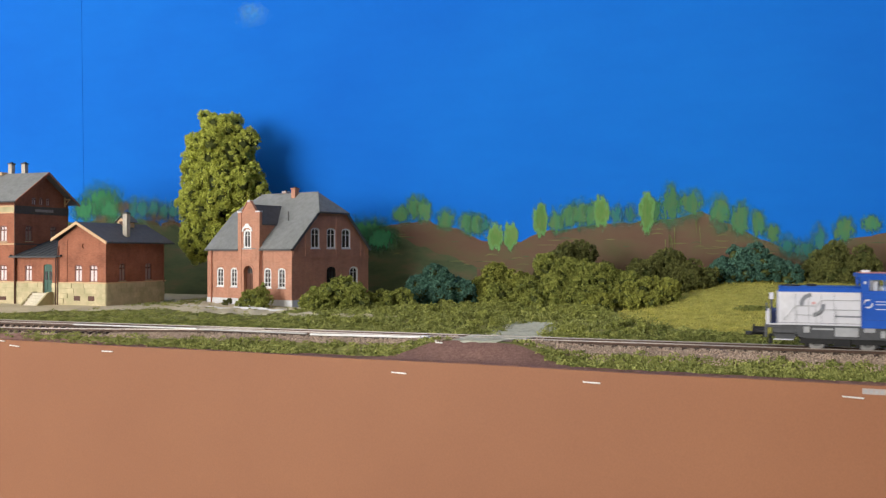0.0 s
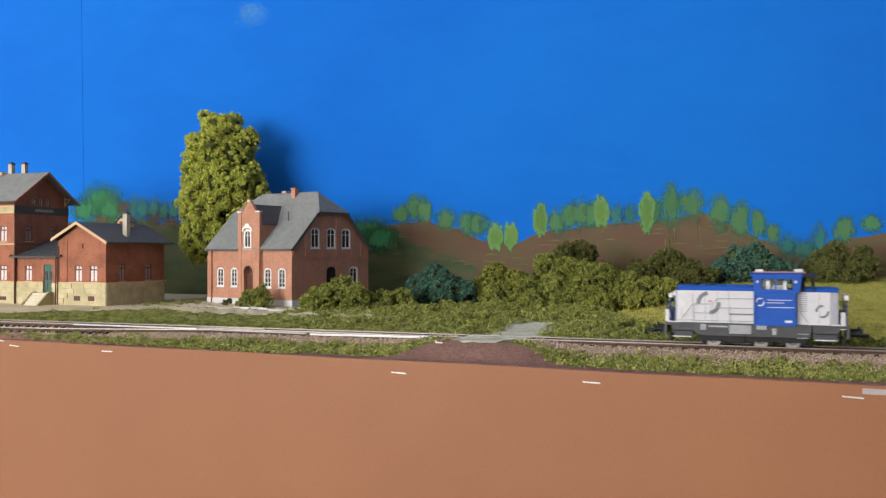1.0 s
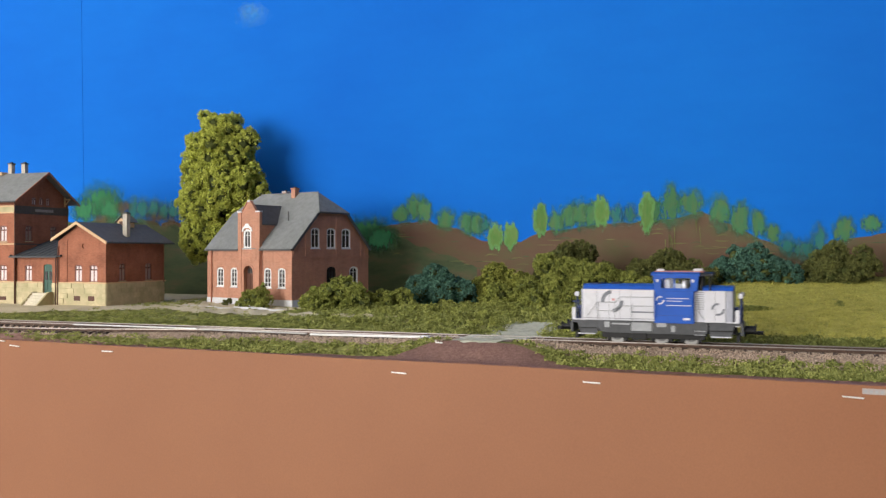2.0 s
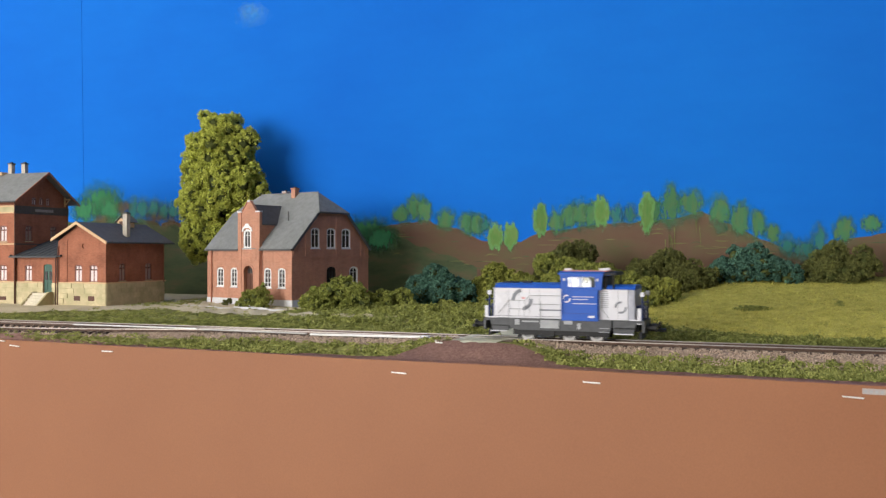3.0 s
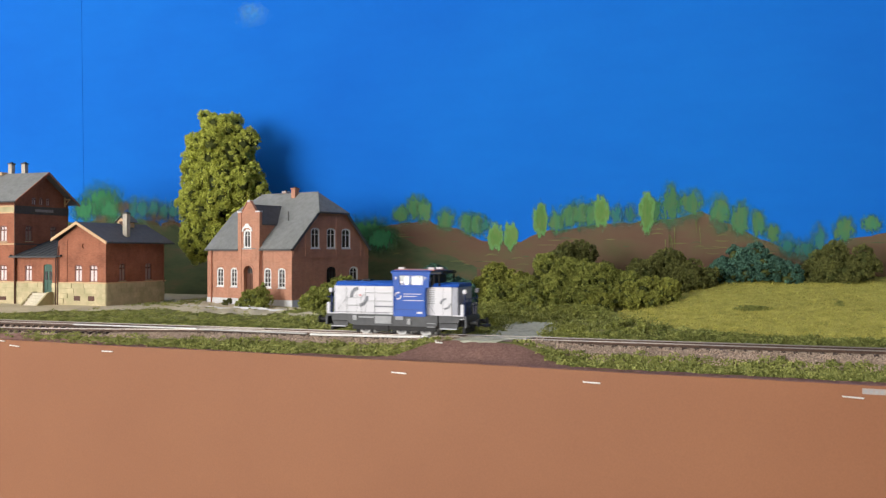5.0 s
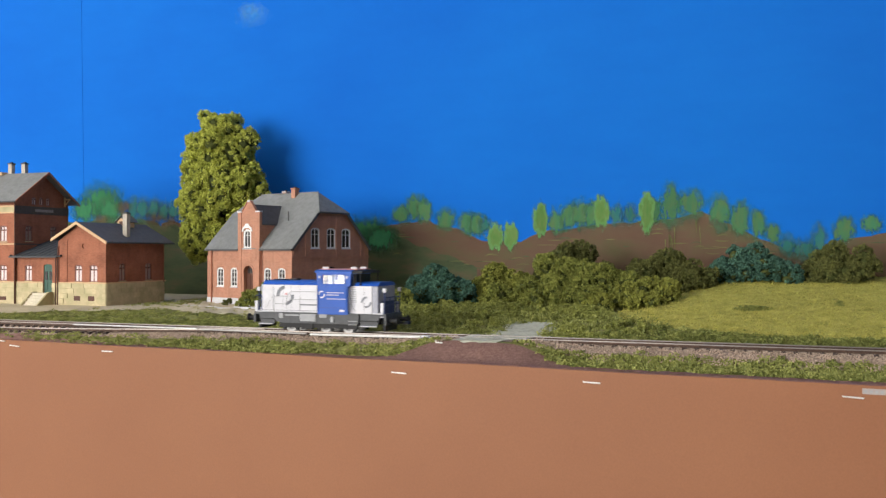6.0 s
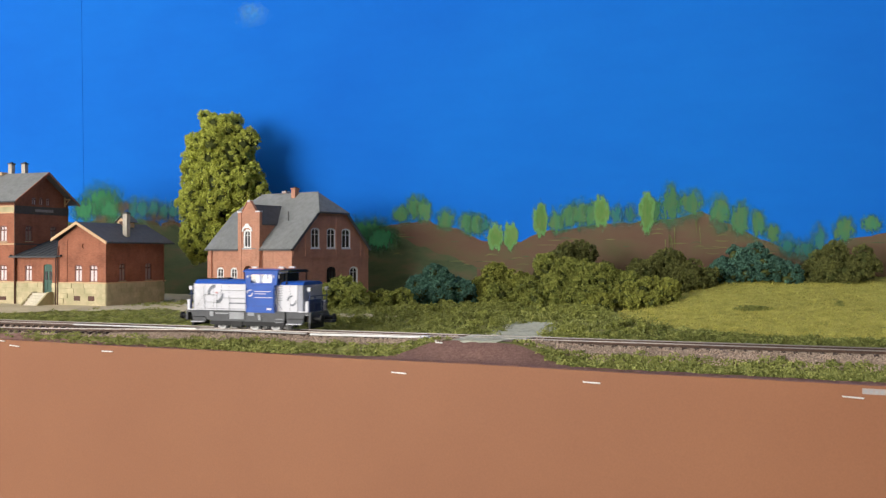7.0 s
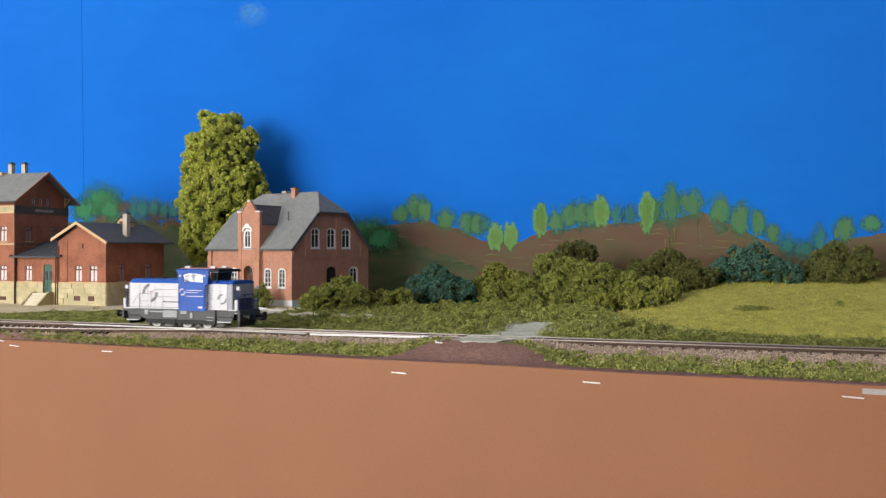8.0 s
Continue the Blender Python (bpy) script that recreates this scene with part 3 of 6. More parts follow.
# ---- the gabled brick house beside the tree ----
def house():
    L, D, EZ, RZ = 127.8, 121.0, 63.0, 121.0
    h = thing("house", "orange brick house with grey half-hipped slate roof", "house", (-239, 207.5, 4.0), -15)
    fr, rt = face_front(0), face_right(0)
    wins = [(-113.1, -102.2), (-91.5, -80.9), (-40.7, -29.9), (-20.4, -9.4)]
    ris = (-75.0, -46.5)
    holes = [arch(a, b, 20.6, 41.3, 3.0) for a, b in wins]
    front_wall = part("front_wall", placed(slab([(-L, -6), (0, -6), (0, EZ), (-L, EZ)], holes + [arch(-68.5, -54.5, 9.0, 43.6, 6.0)], 2.5), fr), M["brick"], h)
    for a, b in wins:
        casement(h, fr, a, b, 20.6, 41.3, 3.0, M["white"], (1, 3), M["plinth"], wide=1.5, hood=M["brick"])
    # gable wall towards the meadow
    up = [(27.4, 41.0), (51.9, 66.0), (75.6, 90.4)]
    low = [(51.7, 66.5), (88.3, 103.2)]
    gh = [arch(a, b, 61.6, 83.4, 2.4) for a, b in up] + [arch(a, b, 22.5, 42.2, 4.0) for a, b in low]
    hip = 100.5
    k = (hip - EZ) / (RZ - EZ) * D / 2
    part("gable_wall", placed(slab([(2.5, -6), (D, -6), (D, EZ), (D - k, hip), (k, hip), (2.5, EZ + 2.0)], gh, 2.5), rt), M["brick"], h)
    for a, b in up:
        casement(h, rt, a, b, 61.6, 83.4, 2.4, M["white"], (1, 1), M["plinth"], wide=1.5, hood=M["brick"])
    casement(h, rt, *low[0], 22.5, 42.2, 4.0, M["black"], (2, 2), M["plinth"], wide=1.2, hood=M["brick"])
    casement(h, rt, *low[1], 22.5, 42.2, 4.0, M["white"], (1, 1), M["plinth"], wide=1.9, hood=M["brick"])
    part("rear_wall", boxed(-L, -2.5, D - 2.5, D, -6, EZ), M["brick"], h)
    part("side_wall", placed(prismed([(2.5, -6), (D - 2.5, -6), (D - 2.5, EZ), (D - k, hip), (k, hip), (2.5, EZ)], "x", -L, -L + 2.5), Matrix()), M["brick"], h)
    # plinth, belt courses, corner strips
    bm = bmesh.new()
    box(bm, -L - 0.8, -69.5, -0.8, 0.0, -6, 8.5)
    box(bm, -53.5, 0.8, -0.8, 0.0, -6, 8.5)
    box(bm, 0.0, 0.8, 0.0, D + 0.8, -6, 8.5)
    part("plinth", bm, M["plinth"], h, "pale grey stone plinth")
    for b in ((-L, ris[0] - 0.8, -0.9, 0), (ris[1] + 0.8, 0.9, -0.9, 0), (0, 0.9, 0, D)):
        part("belt_course", boxed(*b, 51.6, 53.6), M["brick"], h)
    for u in (-L + 2.6, -3.0):
        part("corner_strip", boxed(u - 2.6, u + 3.0, -0.6, 0, 8.5, 51.6), M["brick"], h)
    for u, z1 in ((3.0, 65), (20.5, 77), (68.0, 99.8), (D - 6, 66), (D - 12, 70)):
        part("gable_strip", placed(slab([(u - 1.5, 53.6), (u + 1.5, 53.6), (u + 1.5, z1), (u - 1.5, z1)], [], 0.5), rt @ Matrix.Translation((0, -0.5, 0))), M["brick"], h)
    part("cellar_window", boxed(-99, -94, -1.0, -0.6, 2.2, 6.0), M["dark"], h)
    # projecting bay with its stepped gable
    y = -2.2
    top = [(ris[0] - 1.5, -6), (ris[1] + 1.5, -6), (ris[1] + 1.5, 98.5), (ris[1] - 3.5, 99.5), (-59.0, 110.5), (-62.6, 110.5), (ris[0] + 3.5, 99.5), (ris[0] - 1.5, 98.5)]
    door = arch(-68.6, -54.6, 9.0, 43.4, 6.5, 10)
    wnd = arch(-69.2, -57.4, 61.5, 82.0, 4.0)
    bay = part("bay_wall", placed(slab(top, [[(-68.6, -5.9), (-54.6, -5.9)] + door[2:], wnd], 2.2), face_front(y)), M["brick"], h)
    for u0, u1 in ((ris[0] - 2.1, ris[0] + 3.4), (ris[1] - 3.4, ris[1] + 2.1)):
        pin = part("pinnacle", boxed(u0, u1, y - 0.6, y + 3.2, 53.6, 99.5), M["brick"], h)
        part("coping", boxed(u0 - 0.6, u1 + 0.6, y - 1.2, y + 3.8, 99.5, 101.0, bevel=0.2), M["plinth"], pin)
        part("footing_strip", boxed(u0 + 0.5, u1 - 0.5, y - 0.5, y, -6, 51.0), M["brick"], pin)
    for sgn, (a, b) in ((-1, ((ris[0] + 3.5, 99.8), (-62.8, 110.8))), (1, ((ris[1] - 3.5, 99.8), (-58.8, 110.8)))):
        bm = slab([a, b, (b[0], b[1] + 1.3), (a[0], a[1] + 1.3)], [], 3.6)
        part("gable_coping", placed(bm, face_front(y - 0.7)), M["brick"], h)
    part("finial", boxed(-62.9, -58.7, y - 0.8, y + 3.0, 110.4, 112.6, bevel=0.3), M["plinth"], h)
    part("bay_belt", boxed(ris[0] + 3.4, ris[1] - 3.4, y - 0.6, y, 51.2, 53.4), M["brick"], h)
    casement(h, face_front(y), -69.2, -57.4, 61.5, 82.0, 4.0, M["white"], (1, 1), M["plinth"], wide=2.0)
    crown = [(-71.2, 79.5), (-69.0, 79.5), (-69.0, 80.5), (-66.5, 83.0), (-60.1, 83.0), (-57.6, 80.5), (-57.6, 79.5), (-55.4, 79.5), (-56.6, 83.6), (-60.0, 85.6), (-61.4, 87.8), (-65.2, 87.8), (-66.6, 85.6), (-70.0, 83.6)]
    part("window_crown", placed(slab(crown, [], 0.8), face_front(y - 0.8)), M["white"], h, "white moulded crown above the bay window")
    part("door_arch", placed(slab([(-70.4, 35), (-68.6, 35)] + door[2:][::-1] + [(-54.6, 35), (-52.8, 35)] + arch(-70.4, -52.8, 30, 45.4, 8.4, 10)[2:], [], 0.6), face_front(y - 0.5)), M["brick"], h)
    d = part("door", boxed(-68.4, -54.8, 2.2, 3.0, 8.6, 43.0), M["brown_door"], h, "dark brown recessed wooden door")
    for u in (-65.0, -58.2):
        part("door_panel", boxed(u - 2.2, u + 2.2, 1.8, 2.2, 11, 33), M["brown_door"], d)
    part("door_light", boxed(-66.5, -56.6, 1.8, 2.2, 35.5, 40.5), M["pane"], d)
    for i in range(3):
        part("step", boxed(-70 - 1.2 * i, -53 + 1.2 * i, -6.0 - 3 * i, -2.2, -6, 7.5 - 3.0 * i), M["plinth"], h)
    # roof with half hips
    o, ov = 2.6, 2.2
    e = EZ - 1.6
    m = D / 2
    kk = (hip - EZ) / (RZ - EZ) * m
    ins = 20.3
    bm = bmesh.new()
    zr = RZ + 1.8
    front_slope = [(-L - ov, -o, e), (ov, -o, e), (ov, kk - 0.6, hip + 1.6), (-ins, m, zr), (-L + ins, m, zr), (-L - ov, kk - 0.6, hip + 1.6)]
    roof_plate(front_slope, 1.5, bm)
    roof_plate([(x, D - yy, z) for x, yy, z in front_slope], 1.5, bm)
    roof = part("roof", bm, M["slate"], h, "weathered mid-grey slate roof")
    for x, sgn in ((ov + 1.2, 1), (-L - ov - 1.2, -1)):
        bm = bmesh.new()
        xr = -ins if sgn > 0 else -L + ins
        roof_plate([(x, kk - 2.4, hip + 0.1), (x, D - kk + 2.4, hip + 0.1), (xr, m, zr + 0.15)], 1.5, bm)
        part("half_hip", bm, M["slate"], roof)
    part("ridge_cap", boxed(-L + ins, -ins, m - 1.0, m + 1.0, zr - 0.5, zr + 0.7, bevel=0.3), M["slate"], roof)
    for sgn in (0, 1):
        bm = bmesh.new()
        f = (lambda yy: D - yy) if sgn else (lambda yy: yy)
        roof_plate([(ov + 0.4, f(-o), e - 0.3), (ov + 0.4, f(kk - 0.6), hip + 1.2), (ov - 1.0, f(kk - 0.6), hip + 1.2), (ov - 1.0, f(-o), e - 0.3)], 2.6, bm)
        part("bargeboard", bm, M["slate_dark"], roof, "dark bargeboards along the gable")
    part("hip_gutter", boxed(ov - 0.2, ov + 2.0, kk - 3, D - kk + 3, hip - 1.9, hip - 0.2, bevel=0.3), M["slate_dark"], roof)
    for a, b in ((-L - ov, ris[0] - 2), (ris[1] + 2, ov)):
        part("gutter", boxed(a, b, -o - 1.3, -o + 0.2, e - 2.2, e - 0.6, bevel=0.3), M["slate_dark"], roof)
    for x in (-L + 7.5, ris[1] + 3.4):
        part("downpipe", rod(bmesh.new(), (x, -1.6, 3), (x, -1.6, e - 1.5), 0.6), M["brick_red"], h)
    # dormer behind the bay
    dz, dy = 107.5, m * (107.5 - EZ) / (RZ - EZ) - 1
    bm = bmesh.new()
    for sgn in (-1, 1):
        c = (ris[0] + ris[1]) / 2
        w = (ris[1] - ris[0]) / 2 + 1.8
        zc = 87.0
        yc = m * (zc - EZ) / (RZ - EZ)
        roof_plate([(c + sgn * w, 1.2, zc), (c, 1.2, dz + 0.8), (c, dy + 3, dz + 0.8), (c + sgn * w, yc + 3, zc)], 1.3, bm)
    part("dormer_roof", bm, M["slate_dark"], roof, "darker slate roof of the dormer")
    for x in (ris[0], ris[1] - 2.0):
        z1 = 86.0
        part("dormer_cheek", prismed([(0.05, EZ + 1.5), (0.05, z1), (m * (z1 - EZ) / (RZ - EZ), z1)], "x", x + 0.0, x + 2.0), M["brick"], roof)
    part("soil_pipe", rod(bmesh.new(), (-33, 28, 90), (-33, 28, 101), 0.7), M["slate_dark"], roof)
    part("skylight", boxed(-91, -84, 21, 27, 83.5, 87.5, bevel=0.2), M["slate_dark"], roof)
    chimney(h, -52.0, m - 3, 108, 127.0, 6.0, M["brick"], M["brick"])
    chimney(h, -78.0, m + 9, 108, 125.0, 5.0, M["brick"], M["plinth"])
    return h


house()


# ---- the small brick station building ----
def stone_courses(parent, m, u0, u1, z0, z1, holes, mat):
    """Plinth of squared stones: courses with real joints, cut round the openings."""
    rng = random.Random(int(abs(u0) * 7 + z1))
    rows = max(3, round((z1 - z0) / 5.2))
    dz = (z1 - z0) / rows
    for r in range(rows):
        u = u0
        first = True
        while u < u1 - 0.5:
            w = rng.uniform(11, 19) * (0.5 if first and r % 2 else 1.0)
            first = False
            e = min(u + w, u1)
            if u1 - e < 3:
                e = u1
            zz0, zz1 = z0 + r * dz, z0 + (r + 1) * dz
            if not any(e > a and u < b and zz1 > c and zz0 < d for a, b, c, d in holes):
                p = rng.uniform(0.15, 0.5)
                part("stone", placed(boxed(u + 0.12, e - 0.12, -0.4 - p, 0.2, zz0 + 0.2, zz1 - 0.2, bevel=0.12), m), mat, parent)
            u = e


def station():
    x0, x1, y0, y1 = -493.0, -430.3, 158.6, 253.5
    st = thing("station_annex", "red brick station annex with sandstone plinth and slate roof", "building")
    fr, rt = face_front(y0), face_right(x1)
    EZ, RZ, PZ, G = 73.5, 92.0, 29.8, -2.0
    cx = (x0 + x1) / 2 - 3.0
    fw = [(-471.2, -461.3), (-451.8, -441.4)]
    circle = [(-459.2 + 2.4 * math.cos(i * math.pi / 6), 68.0 + 2.6 * math.sin(i * math.pi / 6)) for i in range(12)]
    part("front_wall", placed(slab([(x0, G), (x1, G), (x1, EZ), (cx, RZ), (x0, EZ)], [arch(a, b, 30.5, 48.5, 2.4) for a, b in fw] + [circle], 2.5), fr), M["brick_red"], st)
    for a, b in fw:
        casement(st, fr, a, b, 30.5, 48.5, 2.4, M["brown_frame"], (1, 1), M["stone"], wide=0.9, drape=1.0, hood=M["brick_red"])
    part("round_vent", placed(slab(circle, [], 0.4), face_front(y0 + 1.2)), M["brick_red"], st)
    sw = [(178.6, 188.6), (221.0, 231.8)]
    part("side_wall", placed(slab([(y0 + 2.5, G), (y1, G), (y1, EZ), (y0 + 2.5, EZ)], [arch(a, b, 31.2, 50.0, 2.4) for a, b in sw], 2.5), rt), M["brick_red"], st)
    for a, b in sw:
        casement(st, rt, a, b, 31.2, 50.0, 2.4, M["brown_frame"], (1, 1), M["stone"], wide=0.9, drape=1.0, hood=M["brick_red"], cloth="curtain_shaded")
    part("rear_wall", boxed(x0, x1 - 2.5, y1 - 2.5, y1, G, EZ), M["brick_red"], st)
    part("party_wall", boxed(x0, x0 + 2.5, y0 + 2.5, y1 - 2.5, G, EZ), M["brick_red"], st)
    pl = part("plinth", placed(slab([(x0, G), (x1 + 0.4, G), (x1 + 0.4, PZ - 1), (x0, PZ - 1)], [arch(-472, -463.5, 10.5, 15.5, 0), arch(-453.5, -445, 10.5, 15.5, 0)], 0.4), face_front(y0 - 0.4)), M["stone"], st, "yellow sandstone plinth")
    stone_courses(pl, face_front(y0 - 0.4), x0, x1 + 0.4, 2.0, PZ - 1, [(-472, -463.5, 10.5, 15.5), (-453.5, -445, 10.5, 15.5)], M["stone"])
    for a in (-472, -453.5):
        part("cellar_window", boxed(a, a + 8.5, y0 - 0.2, y0 + 0.2, 10.5, 15.5), M["brown_door"], st)
    ps = part("plinth", placed(slab([(y0, G), (y1, G), (y1, PZ - 1), (y0, PZ - 1)], [], 0.4), face_right(x1 + 0.4)), M["stone"], st)
    stone_courses(ps, face_right(x1 + 0.4), y0, y1, 2.0, PZ - 1, [], M["stone"])
    bm = bmesh.new()
    box(bm, x0, x1 + 1.2, y0 - 1.2, y0, PZ - 1, PZ + 0.2)
    box(bm, x1, x1 + 1.2, y0, y1 + 2, PZ - 1, PZ + 0.2)
    part("ledge", bm, M["cream"], st)
    for u in (x0 + 1, x0 + 12, x1 - 0.5):
        part("wall_strip", boxed(u - 0.5, u + 0.5, y0 - 0.5, y0, PZ, EZ - 3 + (4 if u == x0 + 12 else 0)), M["brick_red"], st)
    part("downpipe", rod(bmesh.new(), (x0 + 0.4, y0 - 1.4, 2), (x0 + 0.4, y0 - 1.4, EZ - 6), 0.6), M["brown_door"], st)
    part("downpipe", rod(bmesh.new(), (x1 + 1.3, y1 - 2, 28), (x1 + 1.3, y1 - 2, EZ), 0.6), M["brick_red"], st)
    ov = 5.0
    bm = bmesh.new()
    ze = EZ - 1.0
    s = (RZ - EZ) / (x1 - cx)
    zo = RZ + 1.6
    roof_plate([(cx, y0 - ov, zo), (x1 + ov, y0 - ov, zo - s * (x1 + ov - cx)), (x1 + ov, y1 + 12, zo - s * (x1 + ov - cx)), (cx, y1 + 12, zo)], 1.2, bm)
    s2 = s
    roof_plate([(cx, y0 - ov, zo), (x0 - ov, y0 - ov, zo - s2 * (cx - x0 + ov)), (x0 - ov, y1 + 12, zo - s2 * (cx - x0 + ov)), (cx, y1 + 12, zo)], 1.2, bm)
    rf = part("roof", bm, M["slate_dark"], st, "dark slate pitched roof")
    for xe in (x0 - ov, x1 + ov):
        ze = zo - s * abs(xe - cx)
        bm = slab([(xe, ze + 0.3), (cx, zo + 0.3), (cx, zo - 2.8), (xe, ze - 2.8)], [], 1.3)
        part("bargeboard", placed(bm, face_front(y0 - ov - 1.0)), M["cream"], rf, "cream wooden bargeboard")
    zz = zo - s * (x1 + ov - cx)
    part("gutter", boxed(x1 + ov - 0.3, x1 + ov + 1.3, y0 - ov, y1 + 12, zz - 1.7, zz - 0.2, bevel=0.3), M["slate_dark"], rf)
    for i in range(8):
        y = y0 + 4 + i * 12.5
        part("rafter", boxed(x1, x1 + ov - 0.5, y - 0.5, y + 0.5, EZ - 1.2, EZ - 0.2), M["brown_door"], rf)
    chimney(st, -438.5, 200, 76, 103.0, 5.6, M["pale_chimney"], M["slate_dark"])
    dm = part("dormer", prismed([(-468, 86), (-457, 86), (-457, 96), (-462.5, 101), (-468, 96)], "y", 221, 236), M["cream"], rf, "small cream dormer on the roof")
    part("dormer_window", boxed(-465, -460, 220.4, 221, 89, 96), M["brown_door"], dm)
    bm = bmesh.new()
    for sgn in (-1, 1):
        roof_plate([(-462.5, 218.5, 102.5), (-462.5 + sgn * 8, 218.5, 95.4), (-462.5 + sgn * 8, 240, 95.4), (-462.5, 240, 102.5)], 0.9, bm)
    part("dormer_roof", bm, M["slate_dark"], dm)


M["brown_frame"] = plain("brown_window_frame", (0.30, 0.135, 0.11), 0.55, 0, 2, 0.1)
M["pale_chimney"] = plain("pale_render_chimney", (0.52, 0.47, 0.40), 0.8, 0, 1.5, 0.18, 6)
M["sign_grey"] = plain("grey_frieze", (0.10, 0.085, 0.075), 0.7, 0, 2, 0.15, 8)
station()


# ---- the entrance wing with its stair, and the tall main building ----
def wing():
    x0, x1, y0, y1 = -552.0, -493.2, 160.6, 215.0
    w = thing("station_entrance_wing", "brick entrance wing with green door and zinc lean-to roof", "building")
    fr = face_front(y0)
    win = (-540.2, -530.4)
    door = (-514.6, -502.8)
    part("front_wall", placed(slab([(x0, -2), (x1, -2), (x1, 58), (x0, 58)], [arch(*win, 30.6, 48.3, 2.4), arch(*door, 18.2, 49.0, 2.0)], 2.5), fr), M["brick_red"], w)
    casement(w, fr, *win, 30.6, 48.3, 2.4, M["brown_frame"], (1, 1), M["stone"], wide=0.9, drape=1.0, hood=M["brick_red"])
    d = part("door", boxed(door[0], door[1], y0 + 0.9, y0 + 1.7, 18.2, 48.6), M["green_door"], w, "dark green double door")
    for u in (-511.6, -505.8):
        part("door_panel", boxed(u - 2.0, u + 2.0, y0 + 0.5, y0 + 0.9, 21, 29), M["green_door"], d)
        part("door_glass", boxed(u - 1.6, u + 1.6, y0 + 0.5, y0 + 0.9, 32, 41), M["pane"], d)
    base = part("plinth", placed(slab([(x0, -2), (door[0], -2), (door[0], 28.8), (x0, 28.8)], [], 0.4), face_front(y0 - 0.4)), M["stone"], w, "yellow sandstone plinth")
    stone_courses(base, face_front(y0 - 0.4), x0, door[0], 2.0, 28.8, [], M["stone"])
    base = part("plinth", placed(slab([(door[1], -2), (x1, -2), (x1, 28.8), (door[1], 28.8)], [], 0.4), face_front(y0 - 0.4)), M["stone"], w)
    stone_courses(base, face_front(y0 - 0.4), door[1], x1, 2.0, 28.8, [], M["stone"])
    part("ledge", boxed(x0, door[0] - 0.4, y0 - 1.2, y0, 28.8, 30.0), M["cream"], w)
    part("downpipe", rod(bmesh.new(), (x1 - 4, y0 - 1.4, 2), (x1 - 4, y0 - 1.4, 57), 0.6), M["brown_door"], w)
    # stair with sloping cheeks
    n, s = 6, thing("entrance_stair", "pale stone entrance steps with solid side walls", "stairs")
    for i in range(n):
        part("step", boxed(-522.0, -503.0, y0 - 6 - 3.0 * (n - i), y0 - 0.6, 1.5 + 2.8 * i - (3.5 if i == 0 else 0), 1.5 + 2.8 * (i + 1)), M["step_stone"], s)
    for u in (-504.0 + 1.2, -524.5):
        part("cheek", prismed([(y0 - 0.6, -1), (y0 - 0.6, 19.2), (y0 - 8, 19.2), (y0 - 26, 4.0), (y0 - 26, -1)], "x", u, u + 2.3), M["stone"], s)
    # lean-to roof
    bm = bmesh.new()
    zf, zb = 57.5, 76.0
    roof_plate([(x0 - 5, y0 - 5, zf), (x1 + 5.5, y0 - 5, zf), (x1 - 0.6, y1 - 2, zb), (x0 + 1, y1 - 2, zb)], 1.0, bm)
    rf = part("roof", bm, M["metal_roof"], w, "grey standing-seam zinc lean-to roof")
    for i in range(9):
        t = i / 8
        a = Vector((x0 - 4.5 + t * (x1 - x0 + 9.5), y0 - 5, zf + 0.3))
        b = Vector((x0 + 1.4 + t * (x1 - x0 - 2.4), y1 - 2, zb + 0.3))
        part("seam", rod(bmesh.new(), a, b, 0.45, 5), M["metal_roof"], rf)
    part("gutter", boxed(x0 - 5, x1 + 1, y0 - 6.4, y0 - 4.8, zf - 1.8, zf - 0.4, bevel=0.3), M["slate_dark"], rf)


M["step_stone"] = plain("pale_step_stone", (0.66, 0.60, 0.47), 0.8, 0, 2, 0.12, 10)
wing()


